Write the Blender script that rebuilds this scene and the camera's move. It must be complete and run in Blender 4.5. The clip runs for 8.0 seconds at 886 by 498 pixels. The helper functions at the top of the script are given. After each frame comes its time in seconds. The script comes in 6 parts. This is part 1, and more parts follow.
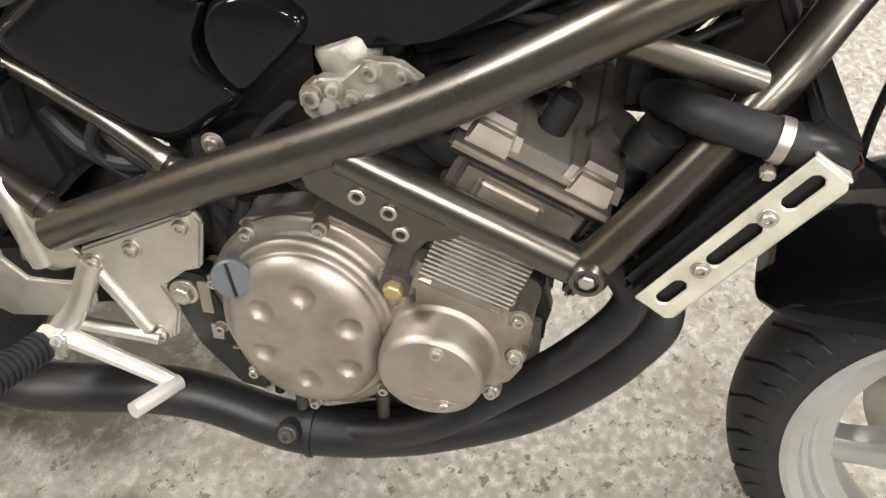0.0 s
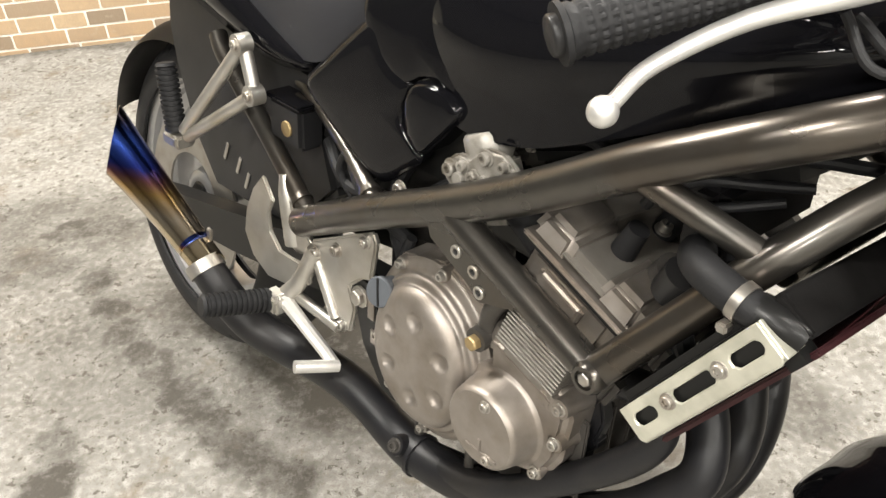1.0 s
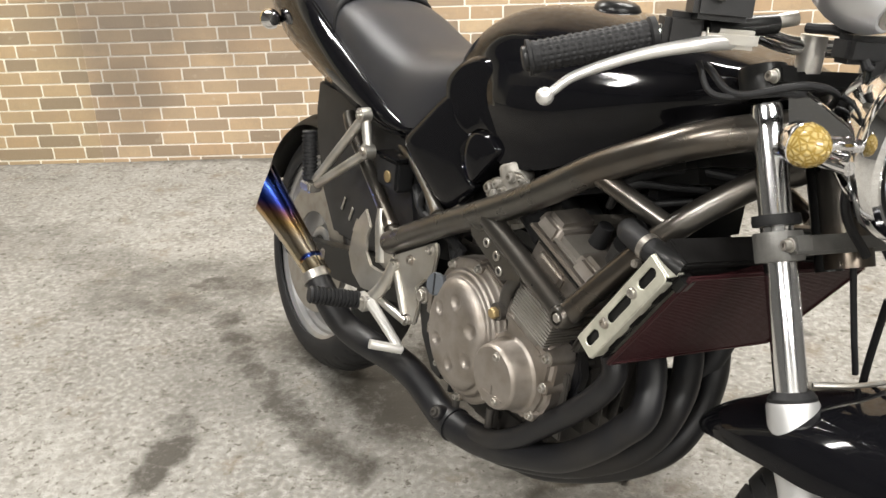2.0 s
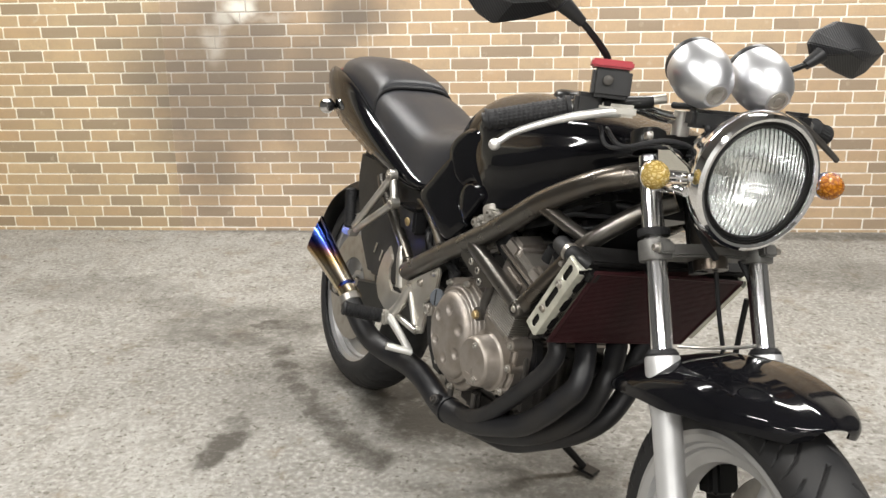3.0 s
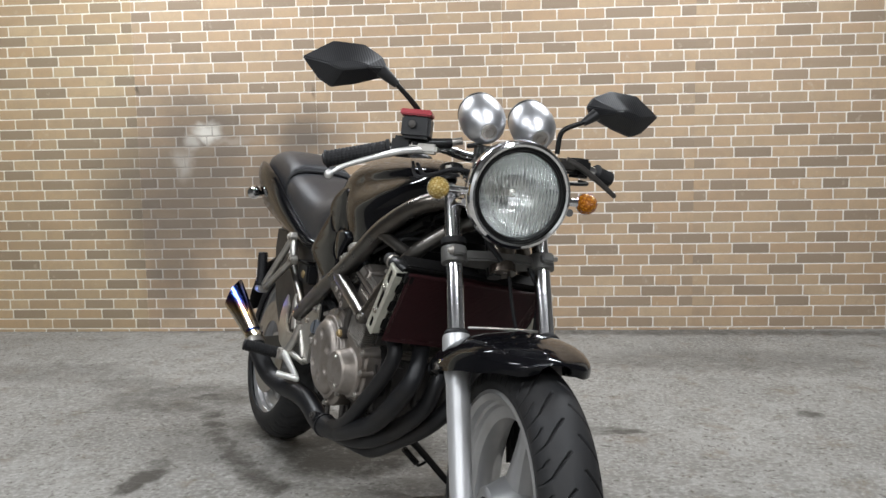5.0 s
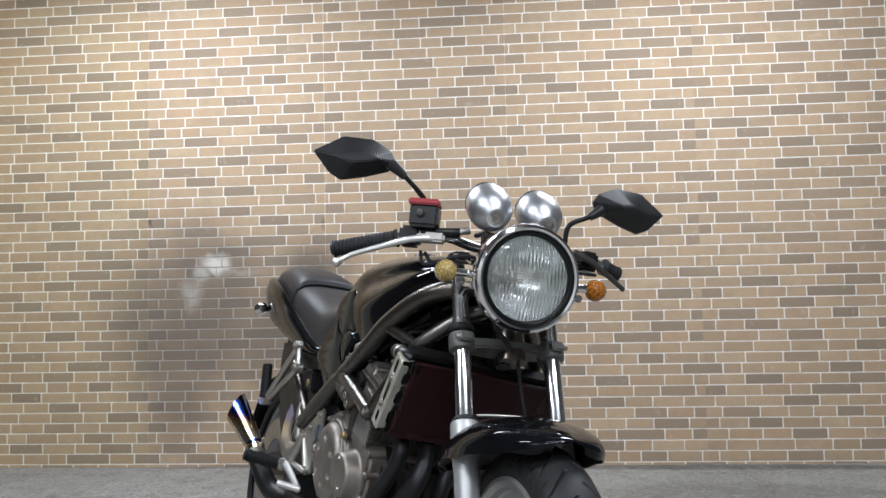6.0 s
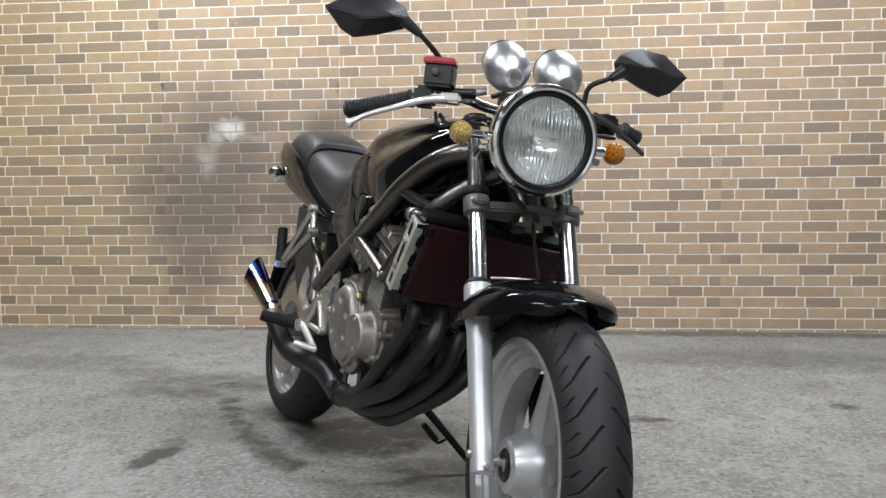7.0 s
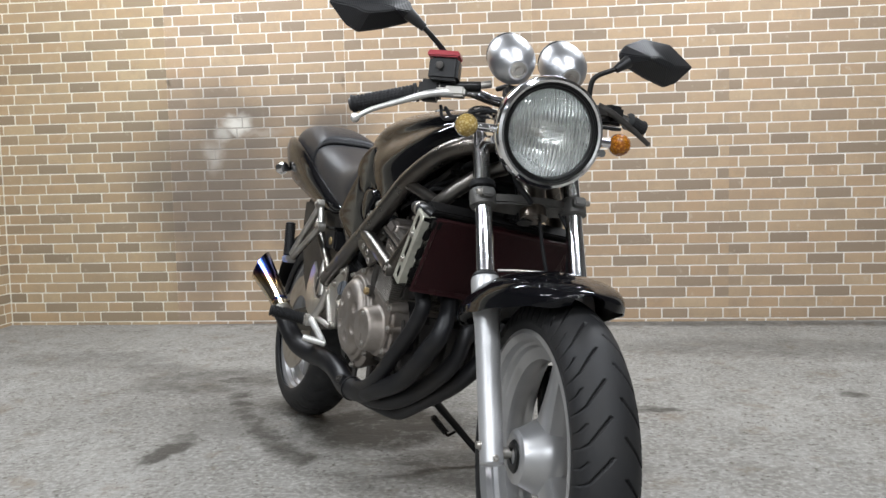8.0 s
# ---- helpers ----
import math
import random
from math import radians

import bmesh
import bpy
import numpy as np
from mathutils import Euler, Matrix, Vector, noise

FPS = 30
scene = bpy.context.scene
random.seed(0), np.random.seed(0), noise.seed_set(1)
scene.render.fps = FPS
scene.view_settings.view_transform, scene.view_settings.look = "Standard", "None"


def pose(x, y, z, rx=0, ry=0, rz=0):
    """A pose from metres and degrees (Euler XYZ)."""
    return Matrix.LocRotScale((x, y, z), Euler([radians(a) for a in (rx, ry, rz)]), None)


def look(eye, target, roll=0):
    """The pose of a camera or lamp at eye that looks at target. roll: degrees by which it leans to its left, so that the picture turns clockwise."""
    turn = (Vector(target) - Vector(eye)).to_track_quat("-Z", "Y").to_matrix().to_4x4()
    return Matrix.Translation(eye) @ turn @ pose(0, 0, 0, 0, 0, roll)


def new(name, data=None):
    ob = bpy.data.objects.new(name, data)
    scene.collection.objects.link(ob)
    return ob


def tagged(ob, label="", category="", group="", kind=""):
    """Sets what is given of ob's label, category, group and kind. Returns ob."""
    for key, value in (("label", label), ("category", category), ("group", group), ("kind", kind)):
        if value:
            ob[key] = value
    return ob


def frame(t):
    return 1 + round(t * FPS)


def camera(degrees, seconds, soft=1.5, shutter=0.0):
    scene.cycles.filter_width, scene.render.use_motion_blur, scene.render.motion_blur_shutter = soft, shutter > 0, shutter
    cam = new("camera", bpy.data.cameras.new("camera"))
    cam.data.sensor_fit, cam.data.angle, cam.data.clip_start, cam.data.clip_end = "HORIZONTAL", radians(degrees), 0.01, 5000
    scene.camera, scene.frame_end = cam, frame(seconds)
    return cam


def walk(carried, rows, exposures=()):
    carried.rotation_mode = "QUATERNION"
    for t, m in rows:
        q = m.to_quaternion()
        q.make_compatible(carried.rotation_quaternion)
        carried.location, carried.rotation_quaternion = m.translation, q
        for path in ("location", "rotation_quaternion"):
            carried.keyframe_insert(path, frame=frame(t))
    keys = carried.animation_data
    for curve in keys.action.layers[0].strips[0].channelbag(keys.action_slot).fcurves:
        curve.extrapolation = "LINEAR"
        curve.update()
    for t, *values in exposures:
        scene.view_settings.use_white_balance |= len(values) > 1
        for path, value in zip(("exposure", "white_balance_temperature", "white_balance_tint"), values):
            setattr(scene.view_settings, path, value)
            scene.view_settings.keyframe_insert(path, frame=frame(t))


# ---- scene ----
cam = camera(53.65, 8.0)
PATH = [
    (0, (-0.0275, -0.2056, 1.0745), (0.5151, 0.3894, 0.1848), -0.88),
    (0.5, (0.0472, -0.2809, 1.0875), (0.4123, 0.4825, 0.2367), -3.54),
    (1, (0.1825, -0.5045, 1.1104), (0.2710, 0.4623, 0.4050), -3.91),
    (1.5, (0.2299, -0.7010, 1.1319), (0.2324, 0.3152, 0.4936), -4.87),
    (1.7, (0.2368, -0.8077, 1.0986), (0.2186, 0.2482, 0.5287), -3.17),
    (2.8, (0.3480, -1.3744, 1.1307), (0.1760, 0.4139, 0.5124), -1.38),
    (3, (0.3910, -1.4602, 1.1287), (0.1901, 0.3435, 0.5662), -0.92),
    (3.5, (0.5236, -1.6615, 1.1123), (0.3641, 0.1765, 0.6578), 1.90),
    (4, (0.6946, -1.7922, 1.1021), (0.5081, 0.0493, 0.6728), 1.37),
    (4.5, (0.7886, -1.8497, 1.0460), (0.5407, 0.0231, 0.8427), -0.33),
    (4.7, (0.7844, -1.8598, 0.9990), (0.5586, 0.0133, 0.7740), -1.19),
    (5.8, (0.7729, -1.8574, 0.7801), (0.5355, 0.0277, 0.7683), -0.60),
    (6, (0.7727, -1.8515, 0.7702), (0.5357, 0.0293, 0.8981), -1.15),
    (6.5, (0.7789, -1.8489, 0.7563), (0.4836, 0.0275, 0.7994), -0.93),
    (7, (0.7734, -1.8254, 0.7553), (0.4962, 0.0480, 0.6026), -0.68),
    (7.5, (0.7752, -1.8287, 0.7580), (0.4848, 0.0397, 0.5718), -1.11),
    (8, (0.7760, -1.8304, 0.7564), (0.4818, 0.0391, 0.5885), -1.48),
]
EXPOSURES = [(0, 1.05, 7150, 10), (0.5, 1.06, 7150, 10), (1.0, 0.97, 7200, 10), (1.5, 0.72, 7100, 10), (3, 0.50, 6900, 10), (3.5, 0.26, 6750, 10), (4, 0.18, 6550, 10), (4.5, -0.08, 6400, 10), (4.7, -0.12, 6350, 10), (5.8, -0.24, 6000, 10), (6.0, -0.27, 5950, 10), (6.5, -0.48, 5980, 10), (7, -0.11, 6150, 10), (7.5, 0.07, 6200, 10), (8, -0.02, 6200, 10)]
walk(cam, [(t, look(eye, target, roll)) for t, eye, target, roll in PATH], EXPOSURES)

# ---- world, lights, exposure ----
world = bpy.data.worlds.new("world")
scene.world = world
world.use_nodes = True
world.node_tree.nodes["Background"].inputs[0].default_value = (0.9, 0.95, 1.0, 1)
world.node_tree.nodes["Background"].inputs[1].default_value = 0.02

# BAY_X: far side of an unseen bay, added to darken reflections.
LEFT_X, BAY_X, RIGHT_X, BACK_Y, TOP_Z = -2.19, -3.5, 3.4, -4.6, 2.75
WALL_TURN = radians(2.23)
WALL_END = Vector((1.4712, 2.4757, 0))  # foot of a paper seam on the papered wall
WALL_WAY = Vector((math.cos(WALL_TURN), math.sin(WALL_TURN), 0))
CORNER_Y = 2.333


def wall_y(x):
    """The papered wall stands a little askew to the room."""
    return WALL_END.y + (x - WALL_END.x) * math.tan(WALL_TURN)


def floor_z(y):
    """The floor falls gently away from the brick wall."""
    return -0.045 + 0.0215 * y


def area_lamp(name, x, y, z, sx, sy, watts, colour):
    data = bpy.data.lights.new(name, "AREA")
    data.shape, data.size, data.size_y, data.energy, data.color = "RECTANGLE", sx, sy, watts, colour
    ob = new(name, data)
    ob.location = (x, y, z)
    return ob


# The last pair, out of view, is added to brighten the motorcycle's front.
LAMPS = [(-1.0, 1.40, 64), (1.5, 1.40, 64), (-1.0, -1.25, 50), (1.5, -1.25, 50), (-1.0, -3.5, 70), (1.5, -3.5, 70)]
for lx, ly, watts in LAMPS:
    area_lamp("tube_light", lx, ly, TOP_Z - 0.105, 1.2, 0.16, watts, (0.965, 0.985, 1.0))


# ---- materials ----
def material(name, colour, rough=0.5, metal=0.0, spread=0.12, scale=30.0, bump=0.0, bump_scale=200.0, coat=0.0,
             rough_spread=0.1, dirt=None, dirt_amount=0.0, dirt_scale=8.0, aniso=0.0):
    """A surface with fine grain and broader wear over one colour."""
    m = bpy.data.materials.new(name)
    m.use_nodes = True
    nt = m.node_tree
    b = nt.nodes["Principled BSDF"]
    tc = nt.nodes.new("ShaderNodeTexCoord")
    n1 = nt.nodes.new("ShaderNodeTexNoise")
    n1.inputs["Scale"].default_value, n1.inputs["Detail"].default_value = scale, 6
    nt.links.new(tc.outputs["Object"], n1.inputs["Vector"])
    mix = nt.nodes.new("ShaderNodeMix")
    mix.data_type = "RGBA"
    lo = [c * (1 - spread) for c in colour]
    hi = [min(1, c * (1 + spread)) for c in colour]
    mix.inputs[6].default_value, mix.inputs[7].default_value = (*lo, 1), (*hi, 1)
    nt.links.new(n1.outputs["Fac"], mix.inputs[0])
    out = mix.outputs[2]
    if dirt:
        n2 = nt.nodes.new("ShaderNodeTexNoise")
        n2.inputs["Scale"].default_value, n2.inputs["Detail"].default_value = dirt_scale, 8
        nt.links.new(tc.outputs["Object"], n2.inputs["Vector"])
        rp = nt.nodes.new("ShaderNodeMapRange")
        rp.inputs[1].default_value, rp.inputs[2].default_value = 0.45, 0.7
        rp.inputs[3].default_value, rp.inputs[4].default_value = 0.0, dirt_amount
        nt.links.new(n2.outputs["Fac"], rp.inputs[0])
        mx = nt.nodes.new("ShaderNodeMix")
        mx.data_type = "RGBA"
        mx.inputs[7].default_value = (*dirt, 1)
        nt.links.new(rp.outputs[0], mx.inputs[0])
        nt.links.new(out, mx.inputs[6])
        out = mx.outputs[2]
    nt.links.new(out, b.inputs["Base Color"])
    rr = nt.nodes.new("ShaderNodeMapRange")
    rr.inputs[3].default_value, rr.inputs[4].default_value = max(0.02, rough - rough_spread), min(1, rough + rough_spread)
    n3 = nt.nodes.new("ShaderNodeTexNoise")
    n3.inputs["Scale"].default_value = scale * 0.4
    nt.links.new(tc.outputs["Object"], n3.inputs["Vector"])
    nt.links.new(n3.outputs["Fac"], rr.inputs[0])
    nt.links.new(rr.outputs[0], b.inputs["Roughness"])
    b.inputs["Metallic"].default_value = metal
    b.inputs["Coat Weight"].default_value = coat
    b.inputs["Coat Roughness"].default_value = 0.04
    b.inputs["Anisotropic"].default_value = aniso
    if bump:
        nb = nt.nodes.new("ShaderNodeTexNoise")
        nb.inputs["Scale"].default_value, nb.inputs["Detail"].default_value = bump_scale, 4
        nt.links.new(tc.outputs["Object"], nb.inputs["Vector"])
        bp = nt.nodes.new("ShaderNodeBump")
        bp.inputs["Strength"].default_value, bp.inputs["Distance"].default_value = bump, 0.002
        nt.links.new(nb.outputs["Fac"], bp.inputs["Height"])
        nt.links.new(bp.outputs[0], b.inputs["Normal"])
    return m


GLOSS_BLACK = material("gloss_black_paint", (0.004, 0.004, 0.005), 0.07, 0, 0.2, 20, rough_spread=0.03)
SATIN_BLACK = material("satin_black_paint", (0.008, 0.008, 0.008), 0.33, 0, 0.2, 20, rough_spread=0.06)
FRAME_PAINT = material("bronze_grey_frame_paint", (0.096, 0.090, 0.082), 0.29, 0.88, 0.15, 60, coat=0.15, rough_spread=0.07, dirt=(0.08, 0.055, 0.035), dirt_amount=0.5)
CAST_ALLOY = material("cast_alloy", (0.315, 0.284, 0.258), 0.47, 0.84, 0.10, 90, 0.09, 420, dirt=(0.17, 0.14, 0.11), dirt_amount=0.75, dirt_scale=16)
FIN_ALLOY = material("oxidised_fin_alloy", (0.20, 0.185, 0.166), 0.55, 0.5, 0.12, 90, 0.2, 400, dirt=(0.12, 0.10, 0.08), dirt_amount=0.5, dirt_scale=20)
DARK_ALLOY = material("dusty_dark_alloy", (0.065, 0.060, 0.055), 0.50, 0.5, 0.25, 40, 0.15, 300, dirt=(0.04, 0.034, 0.03), dirt_amount=0.7)
BRIGHT_ALLOY = material("brushed_alloy", (0.50, 0.485, 0.455), 0.40, 0.9, 0.08, 60, 0.06, 600, dirt=(0.30, 0.25, 0.18), dirt_amount=0.4, dirt_scale=20)
GAUGE_METAL = material("brushed_gauge_metal", (0.56, 0.565, 0.585), 0.39, 0.96, 0.06, 40, 0.03, 500)
REFLECTOR = material("dulled_silver_reflector", (0.70, 0.72, 0.71), 0.17, 0.92, 0.06, 30)
SILVER_PAINT = material("silver_wheel_paint", (0.46, 0.46, 0.465), 0.34, 0.75, 0.06, 40, rough_spread=0.05, dirt=(0.26, 0.25, 0.23), dirt_amount=0.3)
GRIMY = material("grimy_pale_alloy", (0.29, 0.275, 0.25), 0.45, 0.45, 0.2, 70, 0.3, 260, dirt=(0.10, 0.085, 0.065), dirt_amount=0.85, dirt_scale=45)
YOKE_ALLOY = material("dull_grey_yoke_alloy", (0.15, 0.147, 0.14), 0.48, 0.5, 0.2, 60, 0.15, 300, dirt=(0.06, 0.055, 0.05), dirt_amount=0.6, dirt_scale=18)
FORK_SILVER = material("silver_fork_paint", (0.52, 0.52, 0.525), 0.43, 0.65, 0.06, 40, rough_spread=0.05, dirt=(0.34, 0.33, 0.31), dirt_amount=0.3)
LEVER_ALLOY = material("pale_lever_alloy", (0.68, 0.67, 0.65), 0.38, 0.8, 0.08, 60, 0.05, 500)
FORK_CHROME = material("worn_fork_chrome", (0.78, 0.78, 0.79), 0.15, 1.0, 0.03, 20, rough_spread=0.04)
CHROME = material("chrome", (0.80, 0.80, 0.81), 0.07, 1.0, 0.03, 20, rough_spread=0.03)
STEEL = material("zinc_steel", (0.42, 0.40, 0.37), 0.38, 0.9, 0.15, 80, dirt=(0.2, 0.14, 0.09), dirt_amount=0.4, dirt_scale=40)
CAP_GREY = material("grey_cap_plastic", (0.095, 0.104, 0.118), 0.45, 0.2, 0.1, 60)
BRASS = material("brass_bolt", (0.42, 0.31, 0.16), 0.4, 0.8, 0.15, 80)
MATT_BLACK = material("heat_black_paint", (0.010, 0.010, 0.0115), 0.44, 0.1, 0.25, 30, 0.10, 200, dirt=(0.028, 0.024, 0.020), dirt_amount=0.4, dirt_scale=12)
RUBBER = material("tyre_rubber", (0.012, 0.012, 0.013), 0.6, 0, 0.25, 40, 0.1, 300, dirt=(0.024, 0.022, 0.020), dirt_amount=0.3, dirt_scale=14)
SOFT_RUBBER = material("black_rubber", (0.010, 0.010, 0.011), 0.58, 0, 0.2, 60, 0.1, 400)
PLASTIC = material("black_plastic", (0.012, 0.012, 0.013), 0.40, 0, 0.2, 50, 0.1, 500, dirt=(0.03, 0.028, 0.025), dirt_amount=0.3)
VINYL = material("black_vinyl", (0.022, 0.0225, 0.026), 0.42, 0, 0.12, 12, 0.25, 900)


def lens_plastic(name, light, deep):
    """Moulded lamp plastic with a cellular pattern of small prisms."""
    m = bpy.data.materials.new(name)
    m.use_nodes = True
    nt = m.node_tree
    b = nt.nodes["Principled BSDF"]
    tc = nt.nodes.new("ShaderNodeTexCoord")
    vo = nt.nodes.new("ShaderNodeTexVoronoi")
    vo.feature = "DISTANCE_TO_EDGE"
    vo.inputs["Scale"].default_value = 150
    nt.links.new(tc.outputs["Object"], vo.inputs["Vector"])
    mr = nt.nodes.new("ShaderNodeMapRange")
    mr.inputs[2].default_value = 0.25
    nt.links.new(vo.outputs["Distance"], mr.inputs[0])
    mx = nt.nodes.new("ShaderNodeMix")
    mx.data_type = "RGBA"
    mx.inputs[6].default_value, mx.inputs[7].default_value = (*deep, 1), (*light, 1)
    nt.links.new(mr.outputs[0], mx.inputs[0])
    nt.links.new(mx.outputs[2], b.inputs["Base Color"])
    b.inputs["Roughness"].default_value = 0.12
    b.inputs["Transmission Weight"].default_value = 0.45
    bp = nt.nodes.new("ShaderNodeBump")
    bp.inputs["Strength"].default_value, bp.inputs["Distance"].default_value = 0.9, 0.003
    nt.links.new(vo.outputs["Distance"], bp.inputs["Height"])
    nt.links.new(bp.outputs[0], b.inputs["Normal"])
    return m


AMBER = lens_plastic("amber_lens", (0.80, 0.30, 0.01), (0.35, 0.09, 0.0))
PALE_AMBER = lens_plastic("faded_amber_lens", (0.78, 0.60, 0.25), (0.42, 0.27, 0.05))
RED_PAINT = material("red_anodised", (0.30, 0.025, 0.035), 0.35, 0.2, 0.1, 50)
RED_MESH = material("dark_red_mesh", (0.032, 0.005, 0.007), 0.55, 0.1, 0.3, 200)
CORE = material("radiator_core", (0.006, 0.0055, 0.0055), 0.7, 0.0, 0.3, 200)
CREAM_ALLOY = material("pale_anodised_alloy", (0.56, 0.55, 0.47), 0.36, 0.55, 0.06, 40, dirt=(0.2, 0.2, 0.16), dirt_amount=0.5, dirt_scale=25)


for m, level in ((SATIN_BLACK, 0.24), (SOFT_RUBBER, 0.3), (PLASTIC, 0.35), (RUBBER, 0.35), (MATT_BLACK, 0.35), (CORE, 0.2), (VINYL, 0.3), (GLOSS_BLACK, 0.20)):
    m.node_tree.nodes["Principled BSDF"].inputs["Specular IOR Level"].default_value = level


def titanium():
    m = bpy.data.materials.new("heat_tinted_titanium")
    m.use_nodes = True
    nt = m.node_tree
    b = nt.nodes["Principled BSDF"]
    b.inputs["Metallic"].default_value, b.inputs["Roughness"].default_value = 1.0, 0.16
    tc = nt.nodes.new("ShaderNodeTexCoord")
    sep = nt.nodes.new("ShaderNodeSeparateXYZ")
    nt.links.new(tc.outputs["Generated"], sep.inputs[0])
    nz = nt.nodes.new("ShaderNodeTexNoise")
    nz.inputs["Scale"].default_value = 9
    nt.links.new(tc.outputs["Generated"], nz.inputs["Vector"])
    ad = nt.nodes.new("ShaderNodeMath")
    ad.operation = "MULTIPLY_ADD"
    ad.inputs[1].default_value = 0.08
    nt.links.new(nz.outputs["Fac"], ad.inputs[0])
    nt.links.new(sep.outputs["Z"], ad.inputs[2])
    ramp = nt.nodes.new("ShaderNodeValToRGB")
    stops = [(0.0, (0.55, 0.42, 0.22)), (0.28, (0.62, 0.52, 0.36)), (0.46, (0.60, 0.52, 0.42)), (0.58, (0.52, 0.34, 0.13)),
             (0.66, (0.24, 0.10, 0.11)), (0.73, (0.03, 0.05, 0.32)), (0.88, (0.05, 0.13, 0.62)), (1.0, (0.02, 0.02, 0.06))]
    els = ramp.color_ramp.elements
    while len(els) < len(stops):
        els.new(0.5)
    for e, (p, c) in zip(els, stops):
        e.position, e.color = p, (*c, 1)
    nt.links.new(ad.outputs[0], ramp.inputs[0])
    nt.links.new(ramp.outputs[0], b.inputs["Base Color"])
    return m


TITANIUM = titanium()


def glass(name, colour, rough=0.0):
    m = bpy.data.materials.new(name)
    m.use_nodes = True
    b = m.node_tree.nodes["Principled BSDF"]
    b.inputs["Base Color"].default_value = (*colour, 1)
    b.inputs["Roughness"].default_value = rough
    b.inputs["Transmission Weight"].default_value = 1.0
    b.inputs["IOR"].default_value = 1.45
    return m


GLASS = glass("clear_ribbed_glass", (0.985, 0.99, 0.99), 0.01)
MIRROR = material("mirror_glass", (0.85, 0.86, 0.86), 0.03, 1.0, 0.01, 5, rough_spread=0.01)


def carbon():
    m = material("carbon_look_plastic", (0.022, 0.022, 0.024), 0.46)
    m.node_tree.nodes["Principled BSDF"].inputs["Specular IOR Level"].default_value = 0.3
    nt = m.node_tree
    b = nt.nodes["Principled BSDF"]
    tc = nt.nodes.new("ShaderNodeTexCoord")
    w = nt.nodes.new("ShaderNodeTexWave")
    w.wave_type, w.bands_direction = "BANDS", "DIAGONAL"
    w.inputs["Scale"].default_value = 90
    nt.links.new(tc.outputs["Object"], w.inputs["Vector"])
    mx = nt.nodes.new("ShaderNodeMix")
    mx.data_type = "RGBA"
    mx.inputs[6].default_value, mx.inputs[7].default_value = (0.010, 0.010, 0.011, 1), (0.026, 0.026, 0.028, 1)
    nt.links.new(w.outputs["Fac"], mx.inputs[0])
    nt.links.new(mx.outputs[2], b.inputs["Base Color"])
    bp = nt.nodes.new("ShaderNodeBump")
    bp.inputs["Strength"].default_value, bp.inputs["Distance"].default_value = 0.3, 0.001
    nt.links.new(w.outputs["Fac"], bp.inputs["Height"])
    nt.links.new(bp.outputs[0], b.inputs["Normal"])
    return m


CARBON = carbon()


def blob_mask(nt, pos, blobs, wobble=0.0, wscale=3.0, inner=0.15):
    """Sum of soft round patches (x, y, z, rx, ry, rz, strength) with a ragged edge."""
    total = None
    vec = pos
    if wobble:
        nz = nt.nodes.new("ShaderNodeTexNoise")
        nz.inputs["Scale"].default_value, nz.inputs["Detail"].default_value = wscale, 5
        nt.links.new(pos, nz.inputs["Vector"])
        sub = nt.nodes.new("ShaderNodeVectorMath")
        sub.operation = "SUBTRACT"
        sub.inputs[1].default_value = (0.5, 0.5, 0.5)
        nt.links.new(nz.outputs["Color"], sub.inputs[0])
        sc = nt.nodes.new("ShaderNodeVectorMath")
        sc.operation = "MULTIPLY_ADD"
        sc.inputs[1].default_value = (wobble, wobble, wobble)
        nt.links.new(sub.outputs[0], sc.inputs[0])
        nt.links.new(pos, sc.inputs[2])
        vec = sc.outputs[0]
    for x, y, z, rx, ry, rz, s in blobs:
        a = nt.nodes.new("ShaderNodeVectorMath")
        a.operation = "SUBTRACT"
        a.inputs[1].default_value = (x, y, z)
        nt.links.new(vec, a.inputs[0])
        d = nt.nodes.new("ShaderNodeVectorMath")
        d.operation = "DIVIDE"
        d.inputs[1].default_value = (rx, ry, rz)
        nt.links.new(a.outputs[0], d.inputs[0])
        ln = nt.nodes.new("ShaderNodeVectorMath")
        ln.operation = "LENGTH"
        nt.links.new(d.outputs[0], ln.inputs[0])
        mr = nt.nodes.new("ShaderNodeMapRange")
        mr.interpolation_type = "SMOOTHSTEP"
        mr.inputs[1].default_value, mr.inputs[2].default_value = inner, 1.0
        mr.inputs[3].default_value, mr.inputs[4].default_value = s, 0.0
        nt.links.new(ln.outputs["Value"], mr.inputs[0])
        if total is None:
            total = mr.outputs[0]
        else:
            mx = nt.nodes.new("ShaderNodeMath")
            mx.operation = "MAXIMUM"
            nt.links.new(total, mx.inputs[0])
            nt.links.new(mr.outputs[0], mx.inputs[1])
            total = mx.outputs[0]
    return total


def noise_node(nt, pos, scale, detail=6, rough=0.5):
    n = nt.nodes.new("ShaderNodeTexNoise")
    n.inputs["Scale"].default_value, n.inputs["Detail"].default_value, n.inputs["Roughness"].default_value = scale, detail, rough
    nt.links.new(pos, n.inputs["Vector"])
    return n.outputs["Fac"]


def remap(nt, value, a, b, c, d):
    r = nt.nodes.new("ShaderNodeMapRange")
    for i, v in enumerate((a, b, c, d)):
        r.inputs[i + 1].default_value = v
    nt.links.new(value, r.inputs[0])
    return r.outputs[0]


